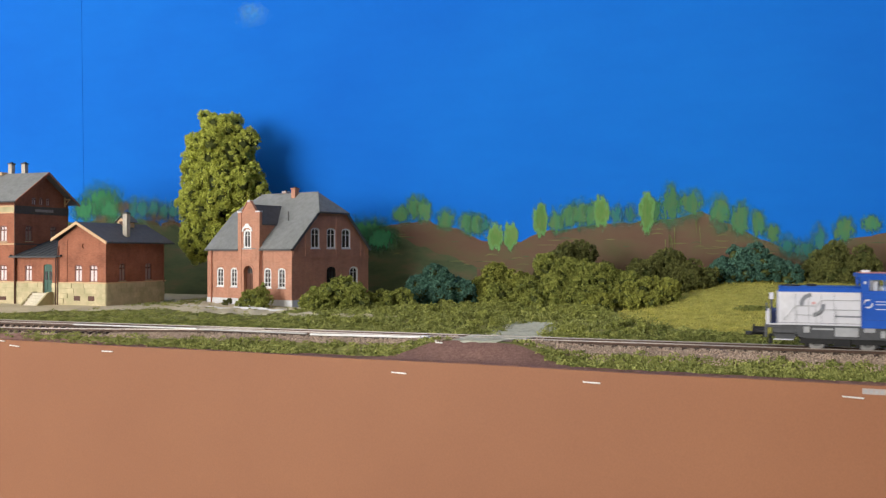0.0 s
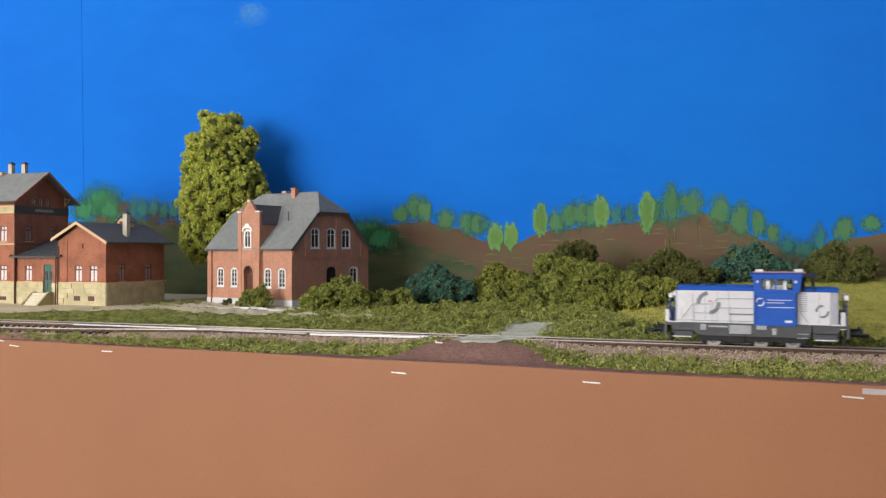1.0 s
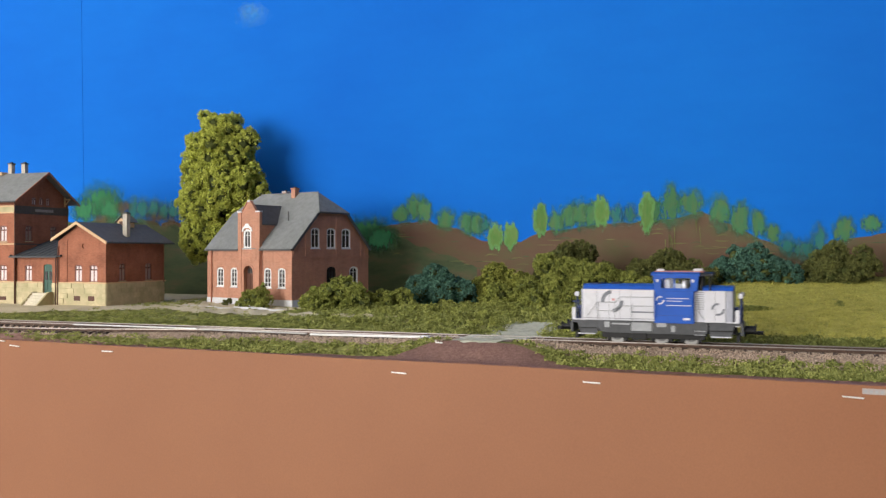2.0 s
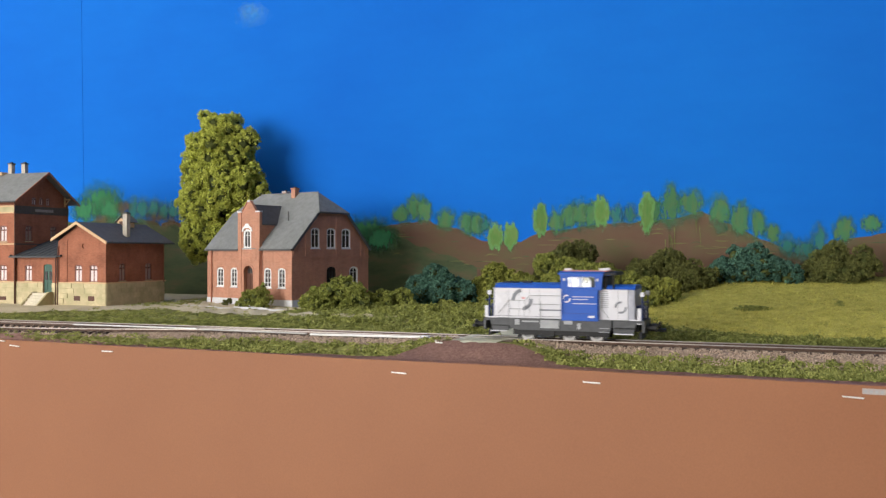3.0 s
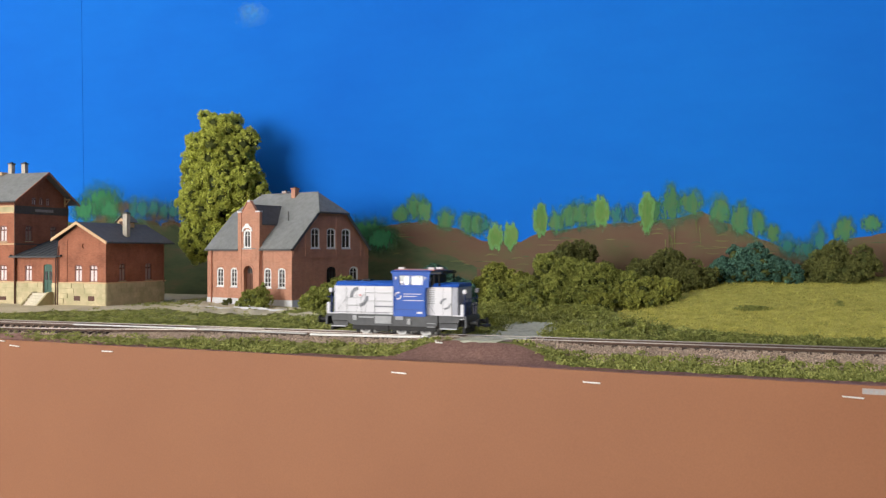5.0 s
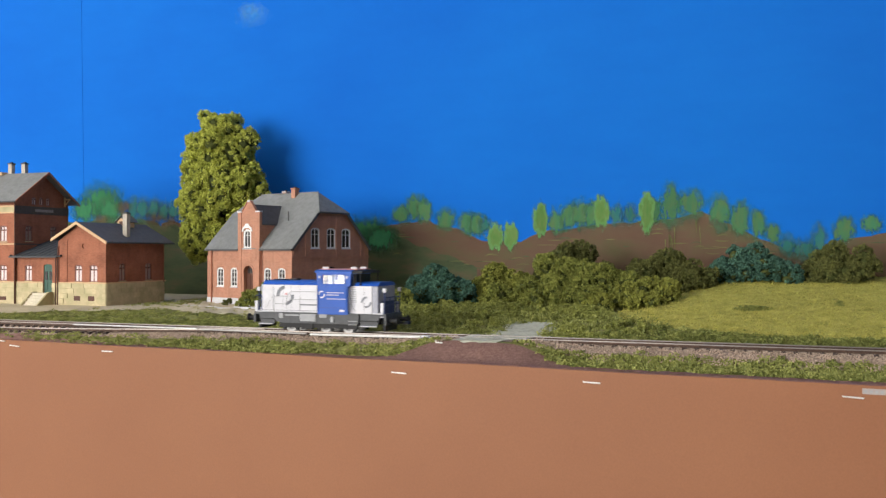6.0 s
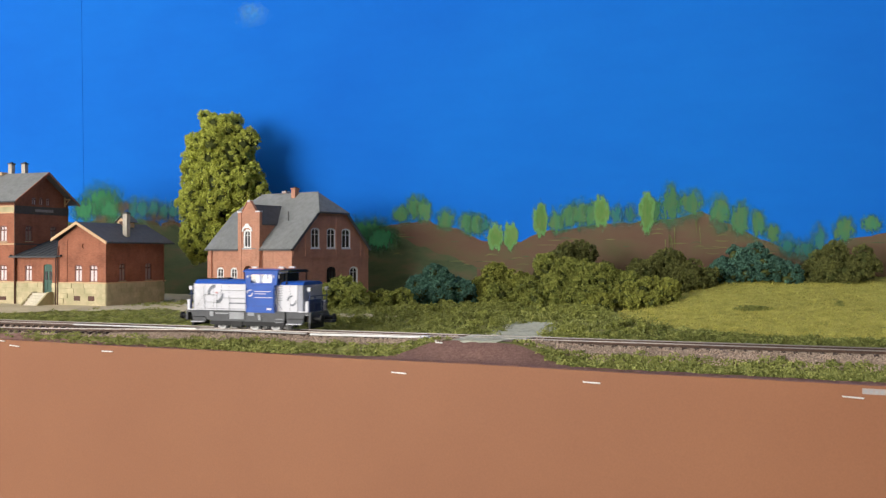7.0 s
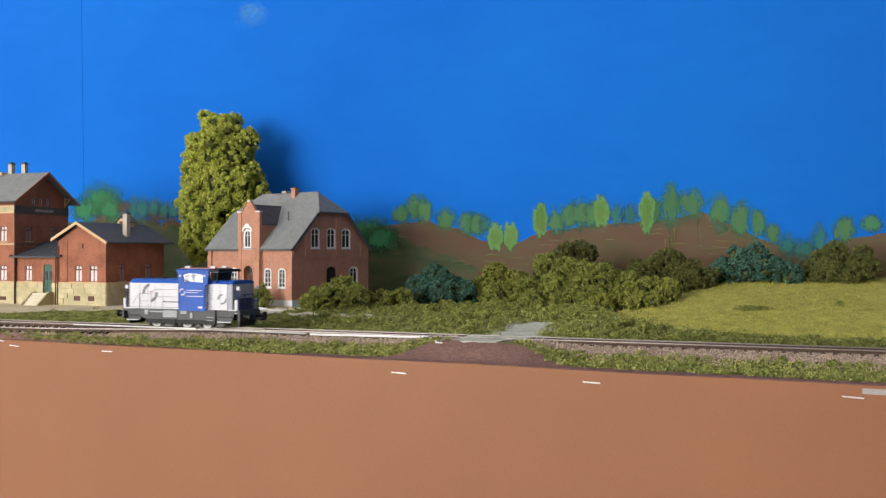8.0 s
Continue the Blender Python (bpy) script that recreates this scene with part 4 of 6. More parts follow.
def main_building():
    x0, x1, y0, y1 = -665.0, -552.5, 158.6, 238.0
    t = thing("station_main_building", "tall red brick station house with sandstone bands", "building")
    fr, rt = face_front(y0), face_right(x1)
    EZ, RZ = 121.0, 149.5
    m = (y0 + y1) / 2
    fx = [(-573.4, -563.2), (-601.0, -591.0), (-629.0, -619.0)]
    part("front_wall", placed(slab([(x0, -2), (x1, -2), (x1, EZ), (x0, EZ)], [arch(a, b, 30.4, 48.0, 2.4) for a, b in fx] + [arch(a, b, 73.2, 91.0, 2.4) for a, b in fx], 2.5), fr), M["brick_red"], t)
    for a, b in fx:
        casement(t, fr, a, b, 30.4, 48.0, 2.4, M["brown_frame"], (1, 1), M["stone"], wide=0.9, drape=1.0, hood=M["brick_red"])
        casement(t, fr, a, b, 73.2, 91.0, 2.4, M["brown_frame"], (1, 1), M["stone"], wide=0.9, drape=0.9, hood=M["brick_red"])
    sw = [(173.4, 183.6), (210.0, 220.2)]
    att = [(182.8, 189.0), (193.6, 199.4), (203.6, 209.4)]
    part("gable_wall", placed(slab([(y0 + 2.5, 0), (y1, 0), (y1, EZ), (m, RZ), (y0 + 2.5, EZ + 1.5)], [arch(a, b, 73.8, 91.2, 2.2) for a, b in sw] + [arch(a, b, 114.2, 123.4, 2.4) for a, b in att], 2.5), rt), M["brick_red"], t)
    for a, b in sw:
        casement(t, rt, a, b, 73.8, 91.2, 2.2, M["brown_frame"], (1, 1), M["stone"], wide=0.9, drape=0.9, hood=M["brick_red"], cloth="curtain_shaded")
    for a, b in att:
        casement(t, rt, a, b, 114.2, 123.4, 2.4, M["brown_frame"], (1, 0), None, wide=0.8, drape=0.6)
    part("rear_wall", boxed(x0, x1 - 2.5, y1 - 2.5, y1, -2, EZ), M["brick_red"], t)
    part("end_wall", prismed([(y0 + 2.5, -2), (y1 - 2.5, -2), (y1 - 2.5, EZ), (m, RZ), (y0 + 2.5, EZ)], "x", x0, x0 + 2.5), M["brick_red"], t)
    base = part("plinth", placed(slab([(x0, -2), (x1, -2), (x1, 28.8), (x0, 28.8)], [], 0.4), face_front(y0 - 0.4)), M["stone"], t, "yellow sandstone plinth")
    stone_courses(base, face_front(y0 - 0.4), -600.0, x1, 2.0, 28.8, [(-575, -564, 9.5, 13.5)], M["stone"])
    part("cellar_window", boxed(-575, -564, y0 - 0.9, y0 - 0.3, 9.5, 13.5), M["brown_door"], t)
    for z0, z1, mt in ((28.8, 30.0, "cream"), (69.8, 71.2, "cream"), (104.0, 105.2, "cream"), (111.0, 112.6, "cream")):
        part("band", boxed(x0, x1 + 0.9, y0 - 0.9, y0, z0, z1), M[mt], t)
    part("frieze", boxed(x0, x1 + 0.3, y0 - 0.4, y0, 105.2, 111.0), M["stone"], t, "pale stone frieze under the eaves")
    part("side_band", boxed(x1, x1 + 0.9, y0, y1, 69.8, 71.2), M["sign_grey"], t)
    part("side_frieze", boxed(x1, x1 + 0.5, y0, y1 + 0.3, 103.8, 112.6), M["sign_grey"], t, "dark grey frieze with a faded name bar")
    part("name_bar", boxed(x1 + 0.5, x1 + 0.8, 187, 214, 106.6, 109.6), M["label"], t)
    part("corner_strip", boxed(x1 - 2.4, x1 + 0.5, y0 - 0.5, y0, 30, 69.8), M["brick_red"], t)
    part("downpipe", rod(bmesh.new(), (x1 + 0.9, y0 - 1.2, 2), (x1 + 0.9, y0 - 1.2, EZ - 3), 0.6), M["brown_door"], t)
    ov, oe = 9.0, 8.0
    s = (RZ - EZ) / (m - y0)
    zr = RZ + 2.0
    bm = bmesh.new()
    for sgn in (-1, 1):
        ye = m + sgn * (m - y0 + oe)
        ze = zr - s * abs(ye - m)
        roof_plate([(x0 - 5, ye, ze), (x1 + ov, ye, ze), (x1 + ov, m, zr), (x0 - 5, m, zr)], 1.3, bm)
    rf = part("roof", bm, M["slate"], t, "grey slate pitched roof")
    ze = zr - s * (m - y0 + oe)
    for sgn in (-1, 1):
        ye = m + sgn * (m - y0 + oe)
        bm = slab([(ye, ze + 0.2), (m, zr + 0.2), (m, zr - 2.8), (ye, ze - 2.6)], [], 1.0)
        part("bargeboard", placed(bm, face_right(x1 + ov + 0.8)), M["brick_red"], rf, "reddish brown bargeboard")
    part("gutter", boxed(x0 - 5, x1 + ov, y0 - oe - 1.2, y0 - oe + 0.3, ze - 1.8, ze - 0.3, bevel=0.3), M["slate_dark"], rf)
    bm = bmesh.new()
    box(bm, x1 + 0.1, x1 + 1.6, y1 - 7, y1 - 5.4, EZ - 7, EZ + 4)
    rod(bm, (x1 + 0.8, y1 - 6.2, EZ - 6), (x1 + ov - 1, y1 - 6.2, EZ + 2), 0.7, 6)
    box(bm, x1 + 0.1, x1 + ov - 0.5, y1 - 7, y1 - 5.4, EZ + 1, EZ + 2.4)
    part("gable_bracket", bm, M["cream"], rf, "wooden bracket under the gable eaves")
    for x, z in ((-601.5, 162.5), (-582.0, 162.0)):
        chimney(t, x, m + 4, 140, z, 5.0, M["pale_chimney"], M["slate_dark"])
    part("roof_hatch", boxed(-640, -606, m - 6, m + 6, 149.5, 153.0, bevel=0.3), M["cream"], rf)


main_building()
# ---- track ----
def rail_points(offset, lift, xs, side):
    return [(x, float(offset(x)) + side * 8.6, float(lift(x))) for x in xs]


def rail_mesh(path, half, z0, z1):
    """A bar swept along a path in plan."""
    bm = bmesh.new()
    prev = None
    for x, y, up in path:
        ring = [bm.verts.new((x, y + dy, up + z)) for dy, z in ((-half, z0), (half, z0), (half, z1), (-half, z1))]
        if prev:
            for k in range(4):
                bm.faces.new((prev[k], prev[(k + 1) % 4], ring[(k + 1) % 4], ring[k]))
        else:
            bm.faces.new(ring)
        prev = ring
    bm.faces.new(prev[::-1])
    bmesh.ops.recalc_face_normals(bm, faces=bm.faces)
    return bm


def track(name, label, offset, lift, x0, x1, step, skip=None):
    tr = thing(name, label, "track")
    xs = np.linspace(x0, x1, max(2, int((x1 - x0) / 12)))
    for side in (-1, 1):
        p = rail_points(offset, lift, xs, side)
        r = part("rail", rail_mesh(p, 0.28, -2.0, -0.55), M["rail_side"], tr, "rusty brown rail with bright running surface")
        part("rail_head", rail_mesh(p, 0.5, -0.6, 0.0), M["rail"], r)
        part("rail_foot", rail_mesh(p, 0.95, -2.3, -1.95), M["rail_side"], r)
    me = None
    rng = random.Random(4)
    n = int((x1 - x0) / step)
    for i in range(n):
        x = x0 + (i + 0.5) * step
        if skip and skip[0] < x < skip[1]:
            continue
        if me is None:
            ob = part("sleeper", boxed(-1.35, 1.35, -15, 15, -4.2, -2.3, bevel=0.2), M["sleeper"], tr)
            me = ob.data
        else:
            ob = new("sleeper", me)
            ob.parent = tr
        slope = float(offset(x + 2) - offset(x - 2)) / 4
        ob.matrix_basis = pose(x * MM, float(offset(x)) * MM, (float(lift(x)) + rng.uniform(-0.1, 0.05)) * MM, 0, 0, math.degrees(math.atan(slope)))
    return tr


track("railway_track", "main track with worn rails on brown sleepers", lambda x: 0.0, lambda x: RISE, X0, X1, 7.4, (14, 68))
track("siding_track", "siding branching off the main track beside the station", siding, siding_rise, X0, -150.0, 7.4, (-270, -100))


def turnout_bits():
    # pale strips added as the near rail's window glint at the turnout, in three lengths
    for a, b, za, zb, mt, h in ((-318, -198, 2.8, 2.6, "strip", 0.9), (-197, -102, 2.2, 1.7, "glint_grey", 0.9), (-100, -12, 1.5, 2.2, "strip", 1.4)):
        m, half = (a + b) / 2, (b - a) / 2
        s = thing("white_strip", "thin pale strip standing in for the near rail's glint", "strip", group="pale strips by the rail")
        s.matrix_basis = pose(m * MM, -12.5 * MM, (za + zb) / 2 * MM, 0, -math.degrees(math.atan((zb - za) / (b - a))), 0)
        part("strip", boxed(-half + 0.4, half - 0.4, -0.9, 0.9, -h, 0, bevel=0.2), M[mt], s)
        part("base", boxed(-half + 1, half - 1, -0.5, 0.9, -5.0, -h), M["sleeper"], s)
    lv = thing("switch_lever_box", "small pale box at the turnout's switch blades", "switch box")
    part("housing", boxed(-12, -2, -15.0, -10.9, -3.0, 1.9, bevel=0.4), M["mid_grey"], lv)
    part("cover", boxed(-11, -6, -14.4, -11.4, 1.9, 2.7, bevel=0.2), M["strip"], lv)
    # planks of the level crossing, between and beside the rails
    cr = thing("level_crossing_deck", "pale worn planks of the level crossing between rails", "crossing")
    for y0, y1 in ((-7.0, -3.4), (-3.2, 0.4), (0.6, 4.2), (4.4, 7.0), (-14.0, -9.8), (10.0, 14.5)):
        part("plank", boxed(17, 62, y0, y1, RISE - 3.2, RISE - 0.35, bevel=0.15), M["road"], cr)
    pg = thing("bent_pin", "small white bent pin at the soil's edge", "pin")
    zg = float(height(8, -36))
    rodm = rod(rod(bmesh.new(), (8, -36, zg - 2), (8, -36, zg + 2.6), 0.4, 6), (8, -36, zg + 1.2), (13, -37, zg + 1.0), 0.5, 6)
    part("pin_wire", rodm, M["strip"], pg)


turnout_bits()


def staples():
    first = None
    for i, (x, z, tilt) in enumerate(((-346.3, -13.1, -7), (-250.7, -13.4, 0), (-6.5, -16.8, -4), (120.3, -15.9, -3), (261.1, -15.7, -5), (-362, -9.6, -4))):
        y = front(x) - 5.4
        if first is None:
            first = thing("staple", "thin bright steel staple driven into the brown panel", "staple", group="staples along the panel")
            part("crown_wire", rod(bmesh.new(), (-5.2, -0.2, 0), (5.2, -0.2, 0), 0.5, 8), M["staple"], first)
            for sx in (-5.0, 5.0):
                part("leg", rod(bmesh.new(), (sx, -0.2, 0), (sx, 2.4, 0), 0.42, 8), M["staple"], first)
            first.matrix_basis = pose(x * MM, y * MM, z * MM, 0, 0, -3.4) @ pose(0, 0, 0, 0, -tilt * 0.5, 0)
        else:
            copy_thing(first, pose(x * MM, y * MM, z * MM, 0, 0, -3.4) @ pose(0, 0, 0, 0, -tilt * 0.5, 0))
    lb = thing("paper_label", "small grey paper label stuck on the panel", "label", (272.5, front(272.5) - 5.05, -12.2), -3.4)
    part("paper", boxed(-7, 10, -0.25, 0.0, -1.5, 1.5), M["label"], lb)
    for i in range(5):
        part("print_bar", boxed(-6 + i * 2.6, -4.6 + i * 2.6, -0.4, -0.25, -0.7, 0.7), M["mid_grey"], lb)


staples()


# ---- painted scenery on the backdrop ----
def painting():
    rng = random.Random(11)

    def flat(name, outline, mat, d, label=""):
        bm = bmesh.new()
        vs = [bm.verts.new((p[0], BACK - d, p[1])) for p in outline]
        edges = [bm.edges.new((vs[i], vs[(i + 1) % len(vs)])) for i in range(len(vs))]
        bmesh.ops.triangle_fill(bm, use_beauty=True, use_dissolve=False, edges=edges, normal=(0, -1, 0))
        return part(name, bm, mat, BD, label)

    def ridge_line(ctrl, x0, x1, step, wob):
        xs = np.arange(x0, x1 + 0.1, step)
        zs = np.interp(xs, [c[0] for c in ctrl], [c[1] for c in ctrl])
        return [(x, z + wob * noise.noise((x * 0.06, z * 0.02, 1)) + 0.4 * wob * noise.noise((x * 0.25, 0, 5))) for x, z in zip(xs, zs)]

    ctrl = [(-560, 104), (-420, 92), (-300, 88), (-261, 90), (-181, 101), (-141, 91), (-99, 75), (-57, 75), (-37, 84), (29, 92), (123, 99), (147, 107), (182, 90), (205, 78), (239, 62), (261, 62), (294, 76), (330, 82), (460, 78), (700, 84)]
    pts = ridge_line(ctrl, -560, X1 + 180, 6, 4.0)
    flat("painted_hill", [(pts[0][0], -10), (pts[-1][0], -10)] + pts[::-1], M["hill"], 0.10, "brown painted hillside")
    green = ridge_line([(-980, 92), (-760, 112), (-690, 100), (-640, 116), (-560, 100), (-430, 84), (-330, 92), (-262, 92), (-215, 84), (-150, 58), (-110, 44)], -980, -110, 6, 5.0)
    flat("painted_meadow", [(-980, -10), (-110, -10)] + green[::-1], M["green_paint"], 0.16, "dark green painted slope")

    def painted_tree(x, top, w, h, mat, d):
        n = 22
        o = []
        for i in range(n):
            a = 2 * math.pi * i / n
            k = 1.18 + 0.13 * noise.noise((x * 0.3 + math.cos(a) * 1.4, math.sin(a) * 1.4, top)) + rng.uniform(-0.05, 0.05)
            u = math.copysign(abs(math.cos(a)) ** 0.8, math.cos(a))
            v = math.sin(a)
            o.append((x + u * w / 2 * k * (1 - 0.18 * v), top - h / 2 + v * h / 2 * k))
        flat("painted_tree", o, mat, d)

    # centre, top, width, height
    dark = [(-662, 158, 63, 55), (-645, 142, 38, 40), (-690, 136, 40, 34), (-253, 106, 58, 43), (-236, 96, 40, 34)]
    green = [(-206, 120, 20, 25), (-188, 133, 26, 35), (-176, 127, 17, 29), (-149, 116, 21, 28), (-121, 110, 20, 29), (-109, 108, 21, 28), (-14, 112, 19, 29), (2, 119, 19, 32), (15, 121, 19, 34), (28, 123, 15, 35),
             (98, 122, 13, 30), (115, 138, 19, 48), (136, 132, 22, 35), (167, 125, 20, 38), (188, 116, 18, 39), (206, 109, 14, 34), (221, 93, 14, 23), (291, 99, 18, 29), (317, 100, 18, 19), (352, 102, 20, 26), (390, 104, 22, 28)]
    faded = [(-607, 138, 20, 34), (-591, 138, 18, 34), (-573, 137, 20, 34), (-556, 133, 18, 30), (-540, 130, 18, 28), (55, 116, 15, 25), (70, 117, 14, 27), (236, 81, 18, 26), (253, 77, 23, 25), (267, 90, 14, 33), (-100, 104, 14, 20)]
    light = [(-86, 95, 20, 29), (-68, 95, 17, 29), (-32, 118, 17, 36), (38, 124, 16, 34), (89, 126, 18, 39)]
    brown = [(-622, 132, 30, 20), (-570, 118, 34, 22), (-545, 112, 26, 18), (-660, 116, 26, 18)]
    for k, (rows, mt) in enumerate(((dark, "tree_paint_dark"), (faded, "tree_paint_faded"), (green, "tree_paint"), (light, "tree_paint_light"), (brown, "brown_dab"))):
        for i, (x, top, w, h) in enumerate(rows):
            painted_tree(x, top + 0.1 * h, w * (1.22 if k > 2 else 1.5), h * 1.2, M[mt], 0.2 + 0.03 * i + 0.006 * k + (0.65 if k > 2 else 0))
    # loose brush strokes on the hillside
    for i in range(70):
        x = rng.uniform(-230, 330)
        z = np.interp(x, [c[0] for c in ctrl], [c[1] for c in ctrl]) - rng.uniform(8, 42)
        w, t, b = rng.uniform(8, 24), rng.uniform(0.5, 1.2), rng.uniform(-2.5, 2.5)
        o = [(x + w * (j / 6 - 0.5), z + b * math.sin(j / 6 * 3) + t * math.sin(j / 6 * math.pi)) for j in range(7)]
        o += [(x + w * (j / 6 - 0.5), z + b * math.sin(j / 6 * 3) - 0.15) for j in range(6, -1, -1)]
        flat("brush_stroke", o, M["green_stroke"] if i % 3 else M["green_paint"], 0.22 + 0.001 * i)
    for i in range(12):
        x = rng.choice([rng.uniform(106, 124), rng.uniform(138, 150), rng.uniform(108, 120)])
        z = np.interp(x, [c[0] for c in ctrl], [c[1] for c in ctrl]) - rng.uniform(2, 26)
        w, hh = rng.uniform(0.6, 1.5), rng.uniform(10, 24)
        flat("brush_stroke", [(x, z), (x + w, z + 1), (x + w + rng.uniform(-1, 1), z - hh)], M["green_stroke"], 0.95 + 0.01 * i)
    for i, (x, z, w, h, mt) in enumerate([(-417, 371, 62, 44, "cloud"), (-424, 378, 44, 30, "cloud")]):
        n = 20
        o = [(x + math.cos(2 * math.pi * j / n) * w / 2, z + math.sin(2 * math.pi * j / n) * h / 2) for j in range(n)]
        flat("painted_cloud", o, M[mt], 0.1 + 0.05 * i, "faint dabbed white cloud")


M["green_stroke"] = paint_mat("painted_green_stroke", (0.13, 0.135, 0.06), (0.165, 0.18, 0.07), (0.21, 0.23, 0.09), 5, (0.5, 1, 2))
painting()
# ---- the locomotive ----
def arcs(cx, cz, r, w, spans, y, depth):
    """Broad ring segments standing a hair proud of a side panel."""
    bm = bmesh.new()
    for a0, a1 in spans:
        n = 9
        o = [(cx + r * math.cos(radians(a0 + (a1 - a0) * i / n)), cz + r * math.sin(radians(a0 + (a1 - a0) * i / n))) for i in range(n + 1)]
        o += [(cx + (r - w) * math.cos(radians(a0 + (a1 - a0) * i / n)), cz + (r - w) * math.sin(radians(a0 + (a1 - a0) * i / n))) for i in range(n, -1, -1)]
        prism(bm, o, "y", y, y + depth)
    return bm


def locomotive():
    lc = thing("locomotive", "blue and white model diesel shunting locomotive", "locomotive")
    W_ = 15.5
    # underframe
    fr = part("underframe", boxed(-50, 50, -10.6, 10.6, 8.6, 17, bevel=0.3), M["black"], lc)
    for sg in (-1, 1):
        y0, y1 = (-W_, -W_ + 3.2) if sg < 0 else (W_ - 3.2, W_)
        part("side_skirt", prismed([(-36, 16.8), (33, 16.8), (33, 11.6), (-36, 11.6)], "y", y0, y1), M["loco_grey"], fr, "dark grey side skirt")
        part("lower_skirt", prismed([(-35.5, 11.6), (32.5, 11.6), (32.5, 9.2), (26, 8.2), (-30, 8.2), (-35.5, 9.6)], "y", y0 + 0.4, y1 - 0.4), M["loco_grey"], fr, "grey lower skirt")
        part("frame_plate", boxed(-34, 31, -12.4 if sg < 0 else 11.4, -11.4 if sg < 0 else 12.4, 3.9, 9.4, bevel=0.2), M["black"], fr)
        yo = -W_ - 0.7 if sg < 0 else W_
        part("tool_box", boxed(-14.5, -1.5, yo, yo + 0.7, 10.2, 16.0, bevel=0.25), M["mid_grey"], fr, "lighter grey equipment box")
        part("filler_box", boxed(1.5, 7.5, yo, yo + 0.7, 13.5, 16.6, bevel=0.2), M["mid_grey"], fr)
        part("air_valve", boxed(10.5, 13.0, yo, yo + 0.7, 10.0, 14.5, bevel=0.2), M["mid_grey"], fr)
        part("side_beam", boxed(-27, -15.5, yo + 0.2, yo + 0.6, 14.4, 15.4), M["mid_grey"], fr)
        part("sand_box", boxed(-32, -28.5, yo, yo + 0.7, 12.5, 16.2, bevel=0.2), M["mid_grey"], fr)
        part("sole_bar", boxed(-36, 33, yo + 0.3, yo + 0.7, 16.2, 17.0), M["loco_grey"], fr)
        ya = -11.6 if sg < 0 else 10.6
        for x in (-24.5, 3.9, 22.3):
            part("axle_box", boxed(x - 3.2, x + 3.2, ya - 0.3, ya + 1.3, 5.4, 10.0, bevel=0.4), M["black"], fr)
            for dx in (-5.4, 5.4):
                part("brake_shoe", boxed(x + dx - 1.3, x + dx + 1.3, ya, ya + 1.2, 1.4, 8.6, bevel=0.2), M["black"], fr)
        part("fuel_tank", boxed(-15, -5.2, -13 if sg < 0 else 9, -9 if sg < 0 else 13, 2.6, 8.8, bevel=0.5), M["black"], fr)
        for x0, x1, lab in ((-50.5, -35.5, 1), (33.2, 49.5, 2)):
            st = part("step_unit", prismed([(x0, 17), (x1, 17), (x1 - (0 if lab == 2 else 1.5), 7.2), (x0 + (2.5 if lab == 1 else 0), 7.2)] if lab == 1 else [(x0, 17), (x1, 17), (x1 - 2.5, 7.2), (x0 + 1, 7.2)], "y", y0 + 1.2 if sg < 0 else y0, y1 if sg < 0 else y1 - 1.2), M["loco_grey"], fr, "dark grey step unit with white edges")
            ys = (-W_ - 0.6, -W_ + 1.4) if sg < 0 else (W_ - 1.4, W_ + 0.6)
            part("tread", boxed(x0 + 1.5, x1 - 2.2, *ys, 6.5, 7.3), M["loco_white"], st, "white step edge")
            part("tread", boxed(x0 + 1.5, x1 - 2.2, *ys, 11.4, 12.0), M["black"], st)
    # long hood
    hd = part("long_hood", boxed(-46.2, 0, -W_, W_, 17, 37.2, bevel=0.35), M["loco_white"], lc, "white engine hood")
    part("hood_roof", prismed([(-W_ + 0.1, 37.2), (-W_ + 1.2, 39.2), (-W_ + 4, 40.4), (W_ - 4, 40.4), (W_ - 1.2, 39.2), (W_ - 0.1, 37.2)], "x", -46.0, 0), M["blue"], hd, "blue hood roof")
    part("exhaust", boxed(-30, -24, -3, 3, 40.4, 41.6, bevel=0.3), M["black"], hd)
    part("roof_fan", rod(bmesh.new(), (-39, 0, 40.2), (-39, 0, 41.0), 6, 20), M["black"], hd)
    for sg in (-1, 1):
        f = (lambda d, t: (-W_ - d, -W_ - d + t)) if sg < 0 else (lambda d, t: (W_ + d - t, W_ + d))
        ya, yb = f(0.12, 0.2)
        gr = part("grille", boxed(-44.8, -37.6, ya, yb, 19.0, 36.0), M["pale_grey"], hd, "pale grey louvred grille")
        for i in range(12):
            part("louvre", boxed(-44.4, -38.0, *f(0.3, 0.2), 19.6 + i * 1.36, 20.1 + i * 1.36), M["pale_grey"], gr)
        part("side_door", boxed(-14.6, -0.3, *f(0.55, 0.6), 18.6, 37.0, bevel=0.12), M["loco_white"], hd)
        for x in (-36.6, -29.0, -22.0, -14.9):
            part("door_gap", boxed(x - 0.1, x + 0.1, *f(0.05, 0.1), 18.4, 36.6), M["gap"], hd)
        part("door_gap", boxed(-46, -0.3, *f(0.06, 0.1), 18.2, 18.5), M["gap"], hd)
        part("door_gap", boxed(-14.6, -0.3, *f(0.62, 0.1), 22.2, 23.2), M["gap"], hd)
        part("emblem", arcs(-27.0, 29.4, 7.3, 2.4, ((95, 185), (275, 365)), f(0.2, 0.2)[0], 0.2), M["gap"], hd, "grey broken ring emblem")
        part("emblem_dot", boxed(-27.2, -25.2, *f(0.2, 0.2), 29.8, 31.2), M["pink"], hd)
        yr = f(1.6, 0)[0]
        bm = bmesh.new()
